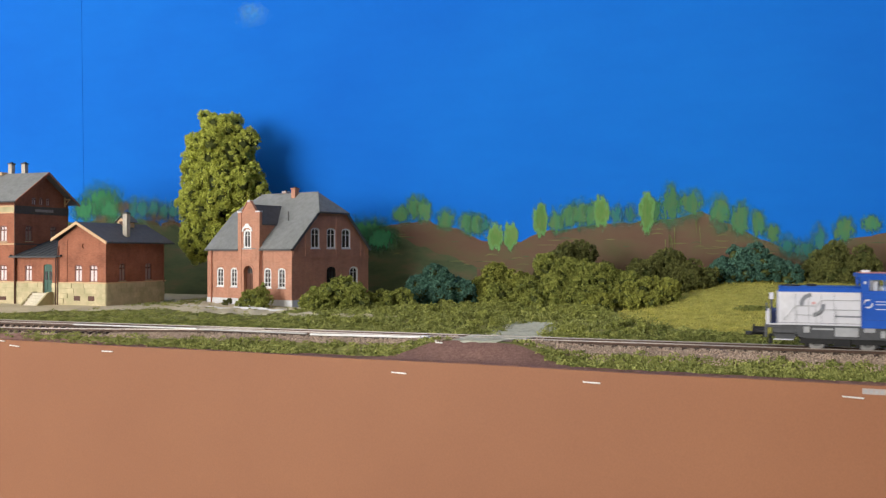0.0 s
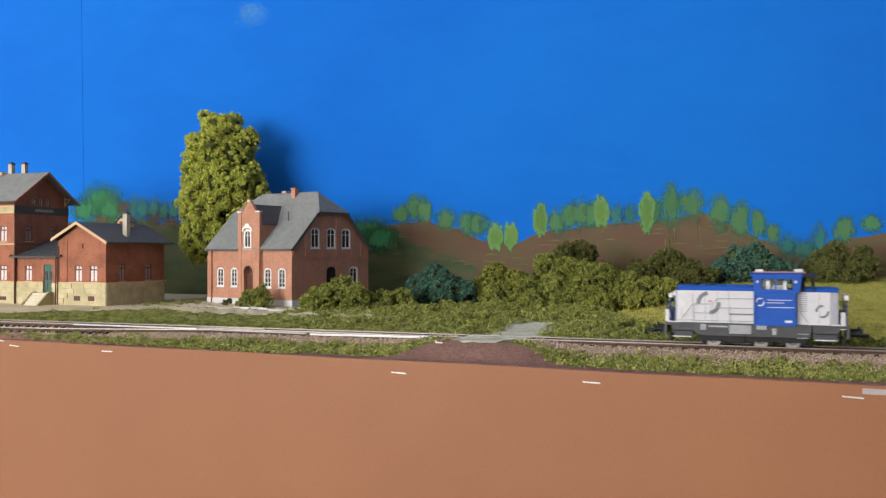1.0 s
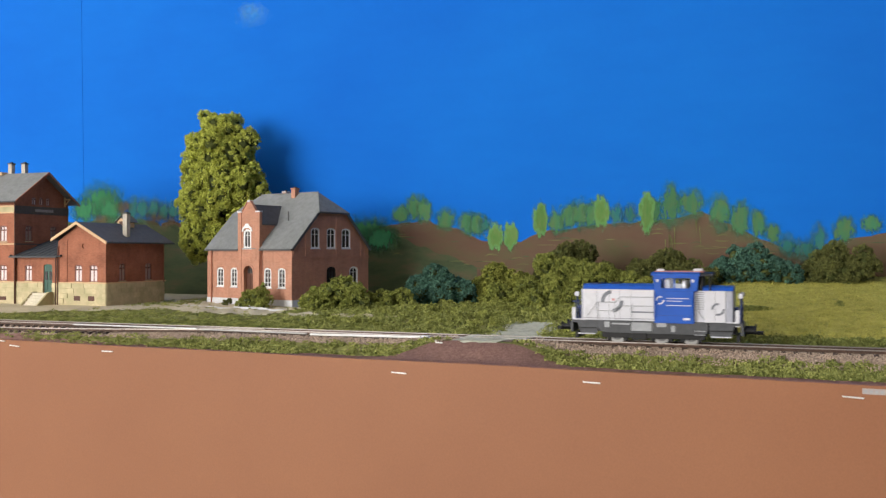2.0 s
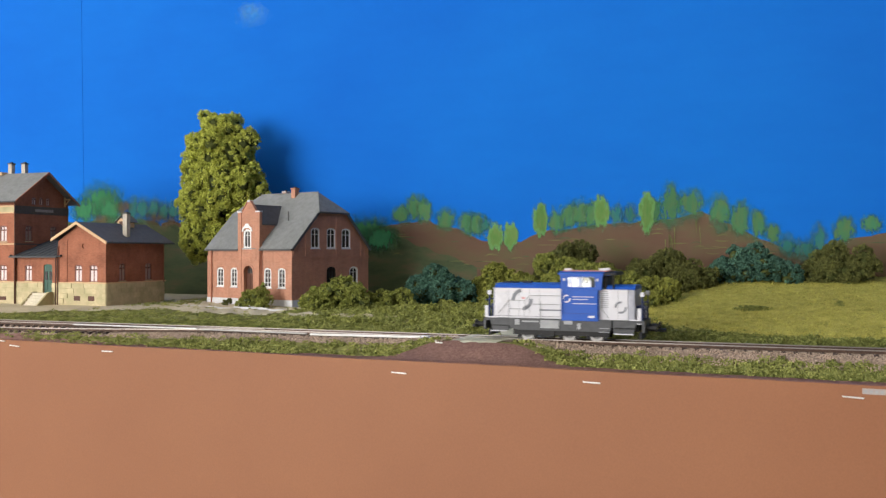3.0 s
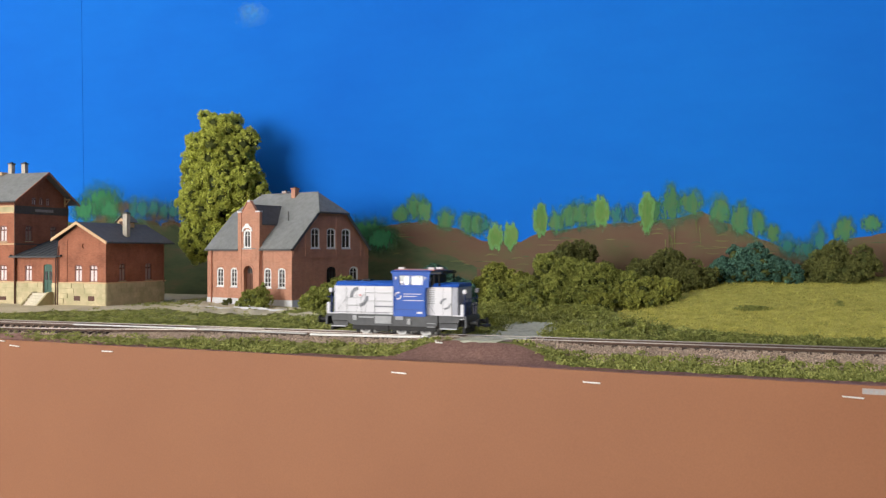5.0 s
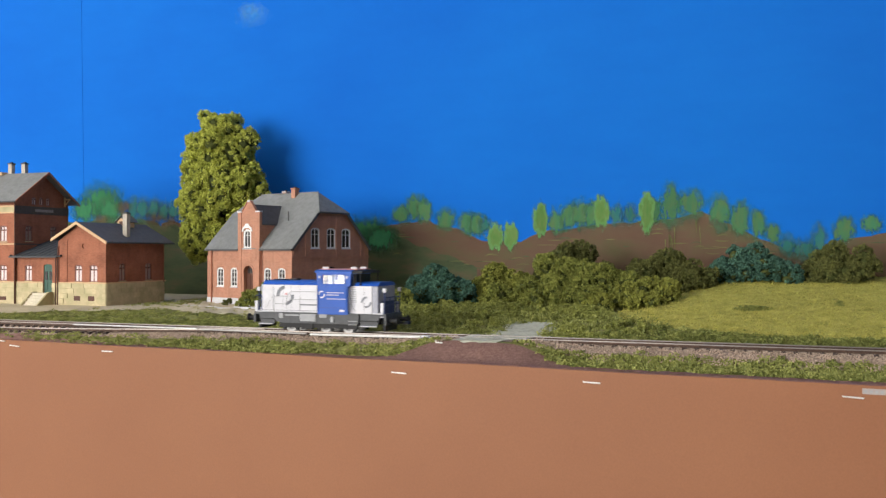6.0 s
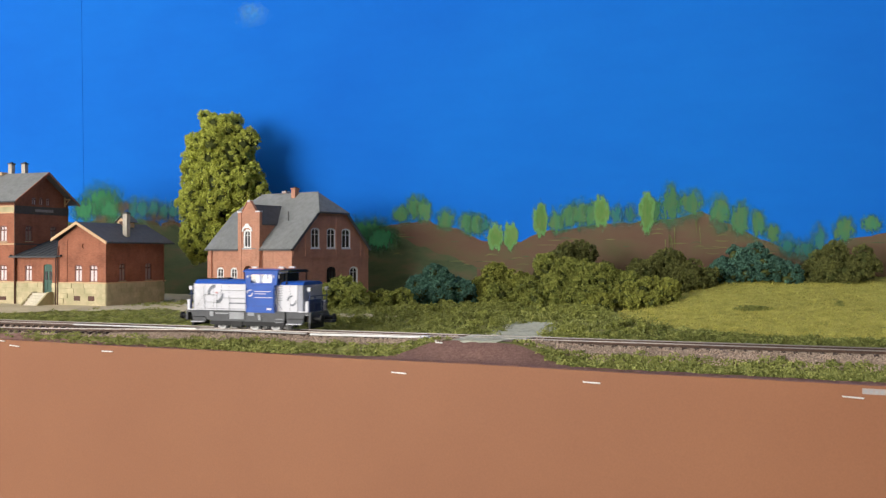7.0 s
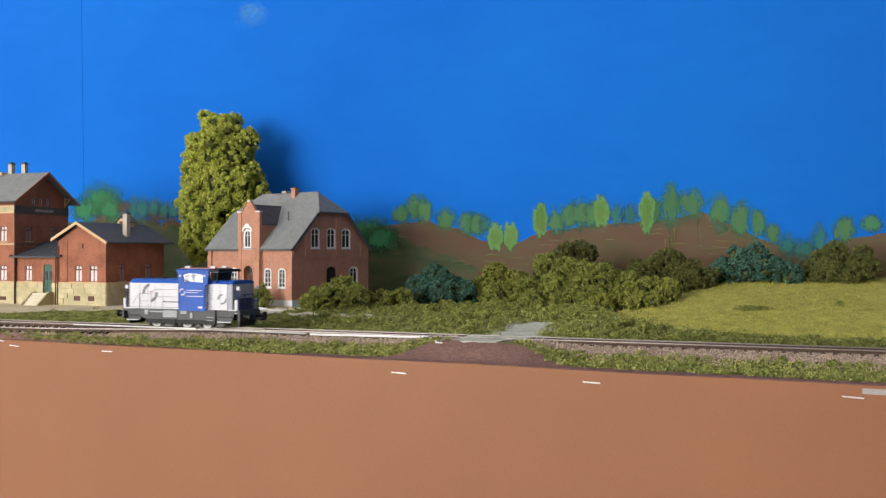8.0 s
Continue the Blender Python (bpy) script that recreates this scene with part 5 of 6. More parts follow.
        for z in (32.4, 26.6):
            rod(bm, (-21.5, yr, z), (-0.5, yr, z), 0.18, 6)
        rod(bm, (-21.5, yr, 32.4), (-25.0, yr, 28.8), 0.18, 6)
        rod(bm, (-25.0, yr, 28.8), (-36.5, yr, 28.8), 0.18, 6)
        rod(bm, (-36.5, yr, 28.8), (-43.0, yr, 20.0), 0.18, 6)
        rod(bm, (-21.5, yr, 26.6), (-25.5, yr, 23.2), 0.16, 6)
        rod(bm, (-25.5, yr, 23.2), (-36.0, yr, 23.2), 0.16, 6)
        for x in (-35.8, -25.0, -14.0):
            rod(bm, (x, yr, 17.2), (x, yr, 28.8), 0.16, 6)
        part("handrail", bm, M["mid_grey"], hd, "thin grey handrail")
    # cab
    c = 16.4
    cab = part("cab", boxed(0.1, 24.6, -c, c, 16.0, 36.6, bevel=0.3), M["blue"], lc, "blue driver's cab")
    bm = bmesh.new()
    for sg in (-1, 1):
        side = slab([(0.1, 36.6), (26.5, 36.6), (27.5, 46.4), (-0.8, 46.4)], [[(4.2, 38.2), (22.6, 38.2), (22.6, 45.0), (4.2, 45.0)]], 1.0)
        placed(side, Matrix.Translation((0, -c if sg < 0 else c - 1.0, 0)))
        tmp = bpy.data.meshes.new("tmp")
        side.to_mesh(tmp)
        side.free()
        bm.from_mesh(tmp)
        bpy.data.meshes.remove(tmp)
    box(bm, 0.1, 1.1, -c + 1, -c + 5, 36.6, 46.4)
    box(bm, 0.1, 1.1, c - 5, c - 1, 36.6, 46.4)
    box(bm, 0.1, 1.1, -c + 5, c - 5, 36.6, 40.6)
    box(bm, 25.8, 26.8, -c + 1, -c + 3, 36.6, 46.4)
    box(bm, 25.8, 26.8, c - 3, c - 1, 36.6, 46.4)
    box(bm, 0.5, 26.4, -c + 1, c - 1, 36.4, 37.4)
    part("cab_upper", bm, M["blue"], cab)
    for sg in (-1, 1):
        ys = (-c + 0.3, -c + 0.5) if sg < 0 else (c - 0.5, c - 0.3)
        w = part("side_window", boxed(4.3, 22.5, *ys, 38.3, 44.9), M["glass"], cab)
        w.visible_shadow = False
        yo = (-c - 0.15, -c + 0.1) if sg < 0 else (c - 0.1, c + 0.15)
        bm = bmesh.new()
        for b in ((3.6, 4.4, 37.6, 45.6), (22.4, 23.2, 37.6, 45.6), (4.4, 22.4, 37.6, 38.4), (4.4, 22.4, 44.8, 45.6), (12.2, 13.0, 38.4, 44.8)):
            box(bm, b[0], b[1], *yo, b[2], b[3])
        part("window_frame", bm, M["blue"], cab)
        part("emblem", arcs(3.6, 30.6, 2.7, 0.9, ((60, 190), (240, 370)), -c - 0.15 if sg < 0 else c, 0.15), M["loco_white"], cab, "white broken ring emblem")
        yt = (-c - 0.12, -c + 0.05) if sg < 0 else (c - 0.05, c + 0.12)
        for x0, x1, z in ((7.6, 21.5, 31.9), (7.6, 17.5, 30.2), (7.6, 23.0, 27.4)):
            part("lettering_bar", boxed(x0, x1, *yt, z - 0.22, z + 0.22), M["loco_white"], cab)
        part("number_bar", boxed(18.0, 22.0, *yt, 18.2, 19.6), M["pale_grey"], cab)
        part("door_gap", boxed(0.4, 24.3, *yt, 20.9, 21.05), M["blue_dark"], cab)
        yl = (-c - 0.6, -c) if sg < 0 else (c, c + 0.6)
        for x in (2.0, 24.0):
            part("marker_lamp", boxed(x - 0.7, x + 0.7, *yl, 42.3, 44.0, bevel=0.15), M["loco_white"], cab)
        part("grab_rail", rod(rod(bmesh.new(), (1.0, yl[0] - 0.3, 20), (1.0, yl[0] - 0.3, 35), 0.2, 6), (23.8, yl[0] - 0.3, 20), (23.8, yl[0] - 0.3, 35), 0.2, 6), M["blue"], cab)
    for x, y0, y1 in ((0.5, -c + 5, c - 5), (26.2, -c + 3, c - 3)):
        w = part("end_window", boxed(x - 0.1, x + 0.1, y0, y1, 38.0 if x > 5 else 40.6, 46.0), M["glass"], cab)
        w.visible_shadow = False
    part("control_desk", boxed(10, 17, -8, 8, 37.4, 41.0, bevel=0.4), M["mid_grey"], cab)
    for y in (-10.5, 8.0):
        part("driver_seat", boxed(6, 9.5, y, y + 4.5, 37.4, 43.8, bevel=0.5), M["loco_white"], cab)
        part("driver_seat", boxed(17, 19, y, y + 3.5, 37.4, 43.0, bevel=0.5), M["loco_white"], cab)
    rf = part("roof", prismed([(-c - 0.5, 46.4), (-c - 0.5, 47.3), (-c + 3.2, 48.6), (c - 3.2, 48.6), (c + 0.5, 47.3), (c + 0.5, 46.4)], "x", -2.0, 28.0), M["blue"], cab, "blue cab roof with orange edge")
    part("sun_visor", prismed([(-c + 0.5, 46.2), (-c + 0.5, 47.4), (-c + 3.4, 48.3), (c - 3.4, 48.3), (c - 0.5, 47.4), (c - 0.5, 46.2)], "x", 28.0, 36.0), M["black"], rf, "black roof overhang")
    part("roof_panel", boxed(-0.5, 30, -12.2, 12.2, 48.4, 49.1, bevel=0.3), M["orange_pale"], rf, "dull orange roof panel")
    for x, y in ((3, -8), (26, -8), (26, 8)):
        part("horn", boxed(x - 2.4, x + 2.4, y - 1, y + 1, 49.0, 50.6, bevel=0.4), M["pale_grey"], rf)
    for y in (-c + 1.2, c - 1.2):
        part("visor_post", rod(bmesh.new(), (34.3, y, 37), (34.3, y, 46.3), 0.55, 8), M["black"], rf)
    part("end_screen", boxed(26.9, 29.6, -12, 12, 36.6, 45.4, bevel=0.3), M["black"], rf)
    # short hood
    sh = part("short_hood", boxed(31, 43.6, -W_, W_, 17, 37, bevel=0.35), M["loco_white"], lc, "white short hood")
    part("hood_roof", prismed([(-W_ + 0.1, 37), (-W_ + 1.2, 38.6), (-W_ + 4, 39.6), (W_ - 4, 39.6), (W_ - 1.2, 38.6), (W_ - 0.1, 37)], "x", 29.8, 48.2), M["blue"], sh, "blue hood roof")
    # the white hood end's shade is put into this grey
    part("end_plate", boxed(43.6, 48.2, -W_ + 0.1, W_ - 0.1, 17, 37.0, bevel=0.9), M["blue_grey"], sh, "rounded white hood end, its shade painted blue-grey")
    part("end_plate", boxed(-47.3, -46.2, -W_ + 0.3, W_ - 0.3, 17, 37.4, bevel=0.3), M["blue_grey"], hd, "blue-grey end plate")
    part("stair_well", boxed(24.6, 31.0, -W_ + 2.6, W_ - 2.6, 17, 36.8), M["loco_white"], sh)
    for sg in (-1, 1):
        f = (lambda d, t: (-W_ - d, -W_ - d + t)) if sg < 0 else (lambda d, t: (W_ + d - t, W_ + d))
        part("emblem", arcs(39.0, 25.4, 4.0, 1.3, ((80, 185), (250, 365)), f(0.2, 0.2)[0], 0.2), M["gap"], sh, "grey broken ring emblem")
        part("door_gap", boxed(37.2, 37.4, *f(0.05, 0.1), 18, 36.5), M["gap"], sh)
        g = f(-2.4, 0.3)
        for i in range(9):
            part("louvre", boxed(25.6, 30.6, *g, 25.0 + i * 1.3, 25.6 + i * 1.3), M["mid_grey"], sh)
        for i in range(3):
            part("stair_tread", boxed(24.8, 31.4, *(f(-0.2, 2.4)), 14.2 - 3.2 * i, 14.8 - 3.2 * i), M["mid_grey"], sh)
        yr = f(0.7, 0)[0]
        bm = rod(rod(bmesh.new(), (25.6, yr, 26), (31.0, yr, 18.5), 0.26, 6), (25.6, yr, 35), (25.6, yr, 18), 0.24, 6)
        part("handrail", bm, M["mid_grey"], sh)
    # end platforms, rails, lamps, buffers
    for sg in (-1, 1):
        pf = part("end_platform", boxed(*sorted((sg * 46, sg * 54)), -14.5, 14.5, 15.0, 17.0, bevel=0.25), M["loco_grey"], lc)
        bb = part("buffer_beam", boxed(*sorted((sg * 52.6, sg * 54.4)), -15, 15, 8.2, 15.2, bevel=0.3), M["loco_grey"], pf)
        part("rail_guard", boxed(*sorted((sg * 50, sg * 52)), -11, 11, 2.6, 8.4, bevel=0.3), M["black"], pf)
        for y in (-10, 10):
            bf = part("buffer", rod(bmesh.new(), (sg * 54.4, y, 12), (sg * 60.4, y, 12), 1.7, 12), M["black"], bb, "black sprung buffer")
            part("buffer_head", rod(bmesh.new(), (sg * 60.4, y, 12), (sg * 61.6, y, 12), 3.0, 16), M["black"], bf)
        part("coupling", box(rod(bmesh.new(), (sg * 54, 0, 9.5), (sg * 63, 0, 9.5), 1.0, 8), *sorted((sg * 62, sg * 66)), -4, 4, 8.4, 10.8, bevel=0.3), M["black"], bb)
        for y in (-13.6, 13.6):
            post = (49.4, 52.0, 14.5, 25.0) if sg > 0 else (51.2, 53.6, 17.0, 25.0)
            part("white_post", boxed(*sorted((sg * post[0], sg * post[1])), y - 0.8, y + 0.8, post[2], post[3], bevel=0.3), M["loco_white"], pf, "white end post")
            lx = 52.6 if sg > 0 else 50.3
            lp = part("lamp", boxed(*sorted((sg * (lx - 1.3), sg * (lx + 1.3))), y - 1.2, y + 1.2, 32.4, 35.4, bevel=0.4), M["loco_white"], pf, "white lamp housing")
            part("lamp_glass", rod(bmesh.new(), (sg * (lx + 1.2), y, 33.9), (sg * (lx + 1.6), y, 33.9), 1.1, 10), M["pane"], lp)
            part("lamp_post", rod(bmesh.new(), (sg * lx, y, 17), (sg * lx, y, 32.4), 0.45, 8), M["blue_dark"], pf)
            part("hose", rod(bmesh.new(), (sg * 55.2, y * 0.5, 7), (sg * 55.2, y * 0.5, 13), 0.5, 6), M["black"], bb)
        bm = bmesh.new()
        for z in (23.5, 28.8):
            rod(bm, (sg * 53.2, -13.6, z), (sg * 53.2, 13.6, z), 0.35, 6)
        for y in (-6, 6):
            rod(bm, (sg * 53.2, y, 17), (sg * 53.2, y, 28.8), 0.35, 6)
        part("end_railing", bm, M["blue_dark"], pf)
        part("end_cabinet", boxed(*sorted((sg * 47.4, sg * 50.6)), -9, 9, 17, 26, bevel=0.4), M["blue_dark"], pf)
        part("toe_board", boxed(*sorted((sg * 44, sg * 52)), -W_ - 0.2, -W_ + 0.4, 16.9, 17.7), M["loco_white"], pf, "white edge strip")
    # wheels
    axles = []
    for x in (-24.5, 3.9, 22.3):
        ws = part("wheelset", rod(bmesh.new(), (0, -8, 0), (0, 8, 0), 1.2, 10), M["black"], lc, at=(x, 0, 5.75))
        for sg in (-1, 1):
            wb = rod(bmesh.new(), (0, sg * 7.6, 0), (0, sg * 10.2, 0), 5.75, 28)
            tyre = part("tyre", wb, M["wheel"], ws, "bright steel wheel tyre")
            part("flange", rod(bmesh.new(), (0, sg * 7.0, 0), (0, sg * 7.6, 0), 6.6, 28), M["wheel"], tyre)
            bm = bmesh.new()
            rod(bm, (0, sg * 10.1, 0), (0, sg * 10.45, 0), 4.3, 20)
            part("wheel_disc", bm, M["wheel_dark"], tyre)
            bm = bmesh.new()
            for k in range(3):
                a = k * 2 * math.pi / 3
                rod(bm, (2.6 * math.cos(a), sg * 10.3, 2.6 * math.sin(a)), (2.6 * math.cos(a), sg * 10.6, 2.6 * math.sin(a)), 0.9, 8)
            part("balance_hole", bm, M["black"], tyre)
        axles.append((ws, x))
    # the body sits low over its wheels
    for ob in lc.children_recursive:
        if ob.name.split(".")[0] in ("wheelset", "tyre", "flange", "wheel_disc", "balance_hole"):
            continue
        for v in ob.data.vertices:
            z = v.co.z / MM
            v.co.z = (z - 2.5 if z > 12 else 1.2 + (z - 1.4) * 0.783) * MM
    return lc, axles


M["gap"] = plain("grey_print", (0.17, 0.18, 0.21), 0.5, 0, 3, 0.08, 12, 0.0)
M["pale_grey"] = plain("pale_grey_paint", (0.62, 0.62, 0.66), 0.45, 0, 3, 0.06, 12, 0.0)
M["pink"] = plain("faded_red_print", (0.60, 0.30, 0.30), 0.5, 0, 3, 0.08, 12, 0.0)
M["blue_dark"] = plain("dark_blue_paint", (0.018, 0.035, 0.13), 0.4, 0, 3, 0.1, 12, 0.0)
# grey that carries the shade of the white short hood's end
M["blue_grey"] = plain("blue_grey_with_shade", (0.34, 0.35, 0.41), 0.45, 0, 3, 0.1, 12, 0.0)
M["orange_pale"] = plain("dull_orange_paint", (0.50, 0.20, 0.15), 0.5, 0, 3, 0.1, 12, 0.0)
M["wheel_dark"] = plain("grey_wheel_disc", (0.14, 0.14, 0.14), 0.5, 0.3, 2, 0.1, 12, 0.0)


def glass_mat():
    k = Mat("clear_cab_glass", 0.03, 0, 0.5)
    k.b.inputs["Transmission Weight"].default_value = 1.0
    k.b.inputs["IOR"].default_value = 1.45
    k.color((0.93, 0.95, 0.96))
    return k.m


M["glass"] = glass_mat()
LOCO, AXLES = locomotive()
# ---- growth: flock, leaves, stones ----
RNG = np.random.default_rng(7)


def quad_mesh(name, verts, material, parent=None, per=4):
    """Many loose small faces of per corners each, in millimetres."""
    v = np.asarray(verts, np.float32).reshape(-1, 3) * MM
    n = len(v) // per
    me = bpy.data.meshes.new(name)
    me.vertices.add(len(v))
    me.vertices.foreach_set("co", v.ravel())
    me.loops.add(n * per)
    me.loops.foreach_set("vertex_index", np.arange(n * per, dtype=np.int32))
    me.polygons.add(n)
    me.polygons.foreach_set("loop_start", np.arange(0, n * per, per, dtype=np.int32))
    me.update(calc_edges=True)
    me.materials.append(material)
    ob = new(name, me)
    if parent:
        ob.parent = parent
    return ob


def unit(n):
    d = RNG.normal(size=(n, 3))
    return d / np.linalg.norm(d, axis=1, keepdims=True)


def chips(pts, size, out=None, lean=0.5):
    """Ragged leaf chips: four-cornered, turned at random, or leaning to face along out."""
    n = len(pts)
    nrm = unit(n)
    if out is not None:
        nrm = nrm + out * lean
        nrm /= np.linalg.norm(nrm, axis=1, keepdims=True)
    a = np.cross(nrm, unit(n))
    a /= np.linalg.norm(a, axis=1, keepdims=True) + 1e-9
    b = np.cross(nrm, a)
    s = (np.asarray(size) * RNG.uniform(0.6, 1.35, n))[:, None]
    j = lambda: RNG.uniform(0.55, 1.0, (n, 1))
    bend = nrm * s * RNG.uniform(-0.35, 0.35, (n, 1))
    return np.stack([pts + a * s * j() + bend, pts + b * s * 0.8 * j(), pts - a * s * j() + bend, pts - b * s * 0.8 * j()], 1)


def tufted(C, R, per, rt, chip, leaves, up=0.25):
    """Leaf chips in tufts over a heap of lumps; tufts sunk in a neighbour are left out."""
    T, D, S = [], [], []
    for i, (c, r) in enumerate(zip(C, R)):
        n = max(6, int(per * r * r))
        d = unit(n)
        d[:, 2] += up
        d /= np.linalg.norm(d, axis=1, keepdims=True)
        p = c + d * (r * RNG.uniform(0.82, 1.12, n))[:, None]
        near = np.nonzero(np.linalg.norm(C - c, axis=1) < r + R)[0]
        near = near[near != i]
        if len(near):
            keep = (np.linalg.norm(p[:, None, :] - C[None, near, :], axis=2) > R[near] * 0.82).all(1)
            p, d = p[keep], d[keep]
        T.append(p)
        D.append(d)
        S.append(RNG.uniform(rt[0], rt[1], len(p)))
    T, D, S = np.concatenate(T), np.concatenate(D), np.concatenate(S)
    n = np.maximum(8, (leaves * (S / rt[1]) ** 2)).astype(int)
    T, D, S = np.repeat(T, n, 0), np.repeat(D, n, 0), np.repeat(S, n)
    e = unit(len(T)) + D * 0.7
    e[:, 2] += 0.15
    e /= np.linalg.norm(e, axis=1, keepdims=True)
    P = T + e * (S * RNG.uniform(0.45, 1.2, len(T)))[:, None]
    return P, e, chips(P, chip, e, 0.3)


def core_mesh(name, centres, radii, material, parent, k=0.86):
    bm = bmesh.new()
    for c, r in zip(centres, radii):
        bmesh.ops.create_icosphere(bm, subdivisions=2, radius=r * k, matrix=Matrix.Translation(Vector(c)))
    for v in bm.verts:
        v.co += Vector([1.2 * noise.noise(v.co * 0.3 + Vector((s, 0, 0))) for s in (0, 9, 18)])
    part(name, bm, material, parent, smooth=True)


def bush(label, x, y, w, d, h, mat, core, lumps=22, chip=1.25, seed=1):
    """A foam-and-flock bush: a heap of lumps over its footprint, dressed with tufts of small leaves. Its core is
    coloured dark as shade between the tufts.
    """
    global RNG
    RNG = np.random.default_rng(seed)
    b = thing("bush", label, "bush", (x, y, float(height(x, y)) - 1.0))
    C, R = [], []
    for i in range(lumps):
        a, q = RNG.uniform(0, 2 * math.pi), math.sqrt(RNG.random()) * 0.86
        top = math.sqrt(max(0.05, 1 - q * q)) * RNG.uniform(0.82, 1.1)
        r = RNG.uniform(0.14, 0.27) * min(w, h * 1.6) * 0.6
        px, py = math.cos(a) * q * w / 2, math.sin(a) * q * d / 2
        g = float(height(x + px, y + py) - height(x, y))
        C.append((px, py, g + max(r * 0.35, (h * top - r) * RNG.uniform(0.35, 1.0))))
        R.append(r)
    C, R = np.array(C), np.array(R)
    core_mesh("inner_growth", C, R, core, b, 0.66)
    k = min(1.0, h / 26)
    P, e, V = tufted(C, R, 0.62 / k ** 1.4, (1.5 * k, 3.8 * k), chip, 78)
    g = height(x + P[:, 0], y + P[:, 1]) - float(height(x, y))
    quad_mesh("foliage", V[P[:, 2] > g - 0.5], mat, b)
    return b


def tree():
    global RNG
    RNG = np.random.default_rng(3)
    x, y = -418.0, 352.0
    z0 = float(height(x, y))
    t = thing("tree", "tall olive-green model tree with clumped foam foliage", "tree", (x, y, z0 - 0.5))
    bm = bmesh.new()
    pts = [(0, 0, 0), (1, 0, 30), (-1, 1, 70), (1, 0, 120), (0, 0, 165), (1, 0, 215)]
    rad = [6.5, 5.0, 4.2, 3.0, 1.8, 0.8]
    for (p, q, r0, r1) in zip(pts, pts[1:], rad, rad[1:]):
        p, q = Vector(p), Vector(q)
        m = Matrix.Translation((p + q) / 2) @ (q - p).to_track_quat("Z", "Y").to_matrix().to_4x4()
        bmesh.ops.create_cone(bm, cap_ends=True, segments=10, radius1=r0, radius2=r1, depth=(q - p).length + 0.6, matrix=m)
    part("trunk", bm, M["bark"], t)
    # the crown's uneven outline: height, and how far it reaches to either side
    tiers = [(226, -26, 24), (212, -24, 28), (199, -49, 51), (184, -51, 40), (168, -55, 55), (152, -55, 58), (134, -60, 56), (116, -61, 54), (98, -59, 50), (84, -58, 46), (72, -56, 40)]
    C, R = [], []
    for z, a, b in tiers:
        n = 3 if b - a < 60 else 6
        for i in range(n):
            r = RNG.uniform(7.5, 12.5)
            u = (i + RNG.uniform(0.25, 0.75)) / n
            px = a + r * 0.9 + (b - a - 1.8 * r) * u
            deep = 0.62 * (b - a) / 2 * math.sqrt(max(0.05, 1 - (2 * u - 1) ** 2))
            for py in (-deep * RNG.uniform(0.6, 1.0), deep * RNG.uniform(0.5, 0.9)):
                C.append((px, py, z - z0 - r * 0.6 + RNG.uniform(-6, 6)))
                R.append(r)
        for px, r in ((a + 6, 7), (b - 6, 7)):
            C.append((px, RNG.uniform(-10, 6), z - z0 - 4 + RNG.uniform(-4, 4)))
            R.append(r * RNG.uniform(0.8, 1.1))
    for px, z, r in ((-70, 124, 4), (-66, 121, 5), (68, 138, 5), (62, 134, 6), (-28, 231, 5), (-22, 228, 6), (44, 204, 7), (48, 196, 6)):
        C.append((px, RNG.uniform(-6, 6), z - z0))
        R.append(r)
    C, R = np.array(C), np.array(R)
    limbs = bmesh.new()
    C[:, 0] *= 0.90
    for c in C[::3]:
        rod(limbs, (0, 0, c[2] * 0.85), tuple(c), 0.9, 5)
    part("limb", limbs, M["bark"], t)
    P, e, V = tufted(C, R, 0.40, (1.5, 4.8), 1.3, 100, 0.35)
    quad_mesh("crown", V, M["leaf_tree"], t)
    # dark core stands in for the shade deep in the crown
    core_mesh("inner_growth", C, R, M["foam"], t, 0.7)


tree()

BUSHES = [
    ("olive-green flock bush beside the brick house", -170, 182, 94, 40, 33, "leaf_olive", 40),
    ("olive low bush at the house corner", -130, 204, 60, 32, 25, "leaf_olive", 26),
    ("dark blue-green bush at the meadow's edge", -100, 262, 86, 44, 46, "leaf_teal", 44),
    ("yellow-olive bush in the hedge", -44, 288, 78, 40, 44, "leaf_yellow", 38),
    ("tall dark olive bush behind the hedge", 24, 335, 82, 44, 74, "leaf_dark", 30),
    ("olive bush in the middle of the hedge", 20, 275, 74, 50, 50, "leaf_olive", 28),
    ("dark olive bush behind the hedge", 116, 318, 92, 44, 52, "leaf_dark", 28),
]
SLOPE_BUSHES = [
    ("olive bush in the hedge by the meadow", 66, 262, 74, 50, 42, "leaf_olive", 38),
    ("yellow-olive bush at the hedge's end", 112, 240, 66, 44, 30, "leaf_yellow", 24),
    ("low olive bush before the hedge", 40, 222, 96, 50, 27, "leaf_olive", 40),
    ("spreading olive bush before the hedge", -12, 244, 84, 44, 28, "leaf_olive", 36),
    ("low yellow-olive bush running into the meadow", 92, 210, 84, 44, 22, "leaf_yellow", 36),
    ("dark blue-green bush on the slope", 200, 340, 92, 50, 40, "leaf_teal", 42),
    ("dark olive bush on the slope", 286, 356, 84, 44, 39, "leaf_dark", 36),
    ("dark olive bush by the layout's far end", 372, 356, 84, 44, 40, "leaf_dark", 24),
    ("dark olive low bush between hedge and slope", 152, 300, 46, 34, 24, "leaf_dark", 16),
    ("small dark green shrub before the house wall", -272, 190, 42, 13, 21, "leaf_olive", 14),
    ("small dark green conifer shrub by the plinth", -318, 212, 12, 9, 13, "leaf_dark", 7),
    ("pointed dark green shrub before the house wall", -262, 193, 14, 11, 28, "leaf_olive", 8),
]
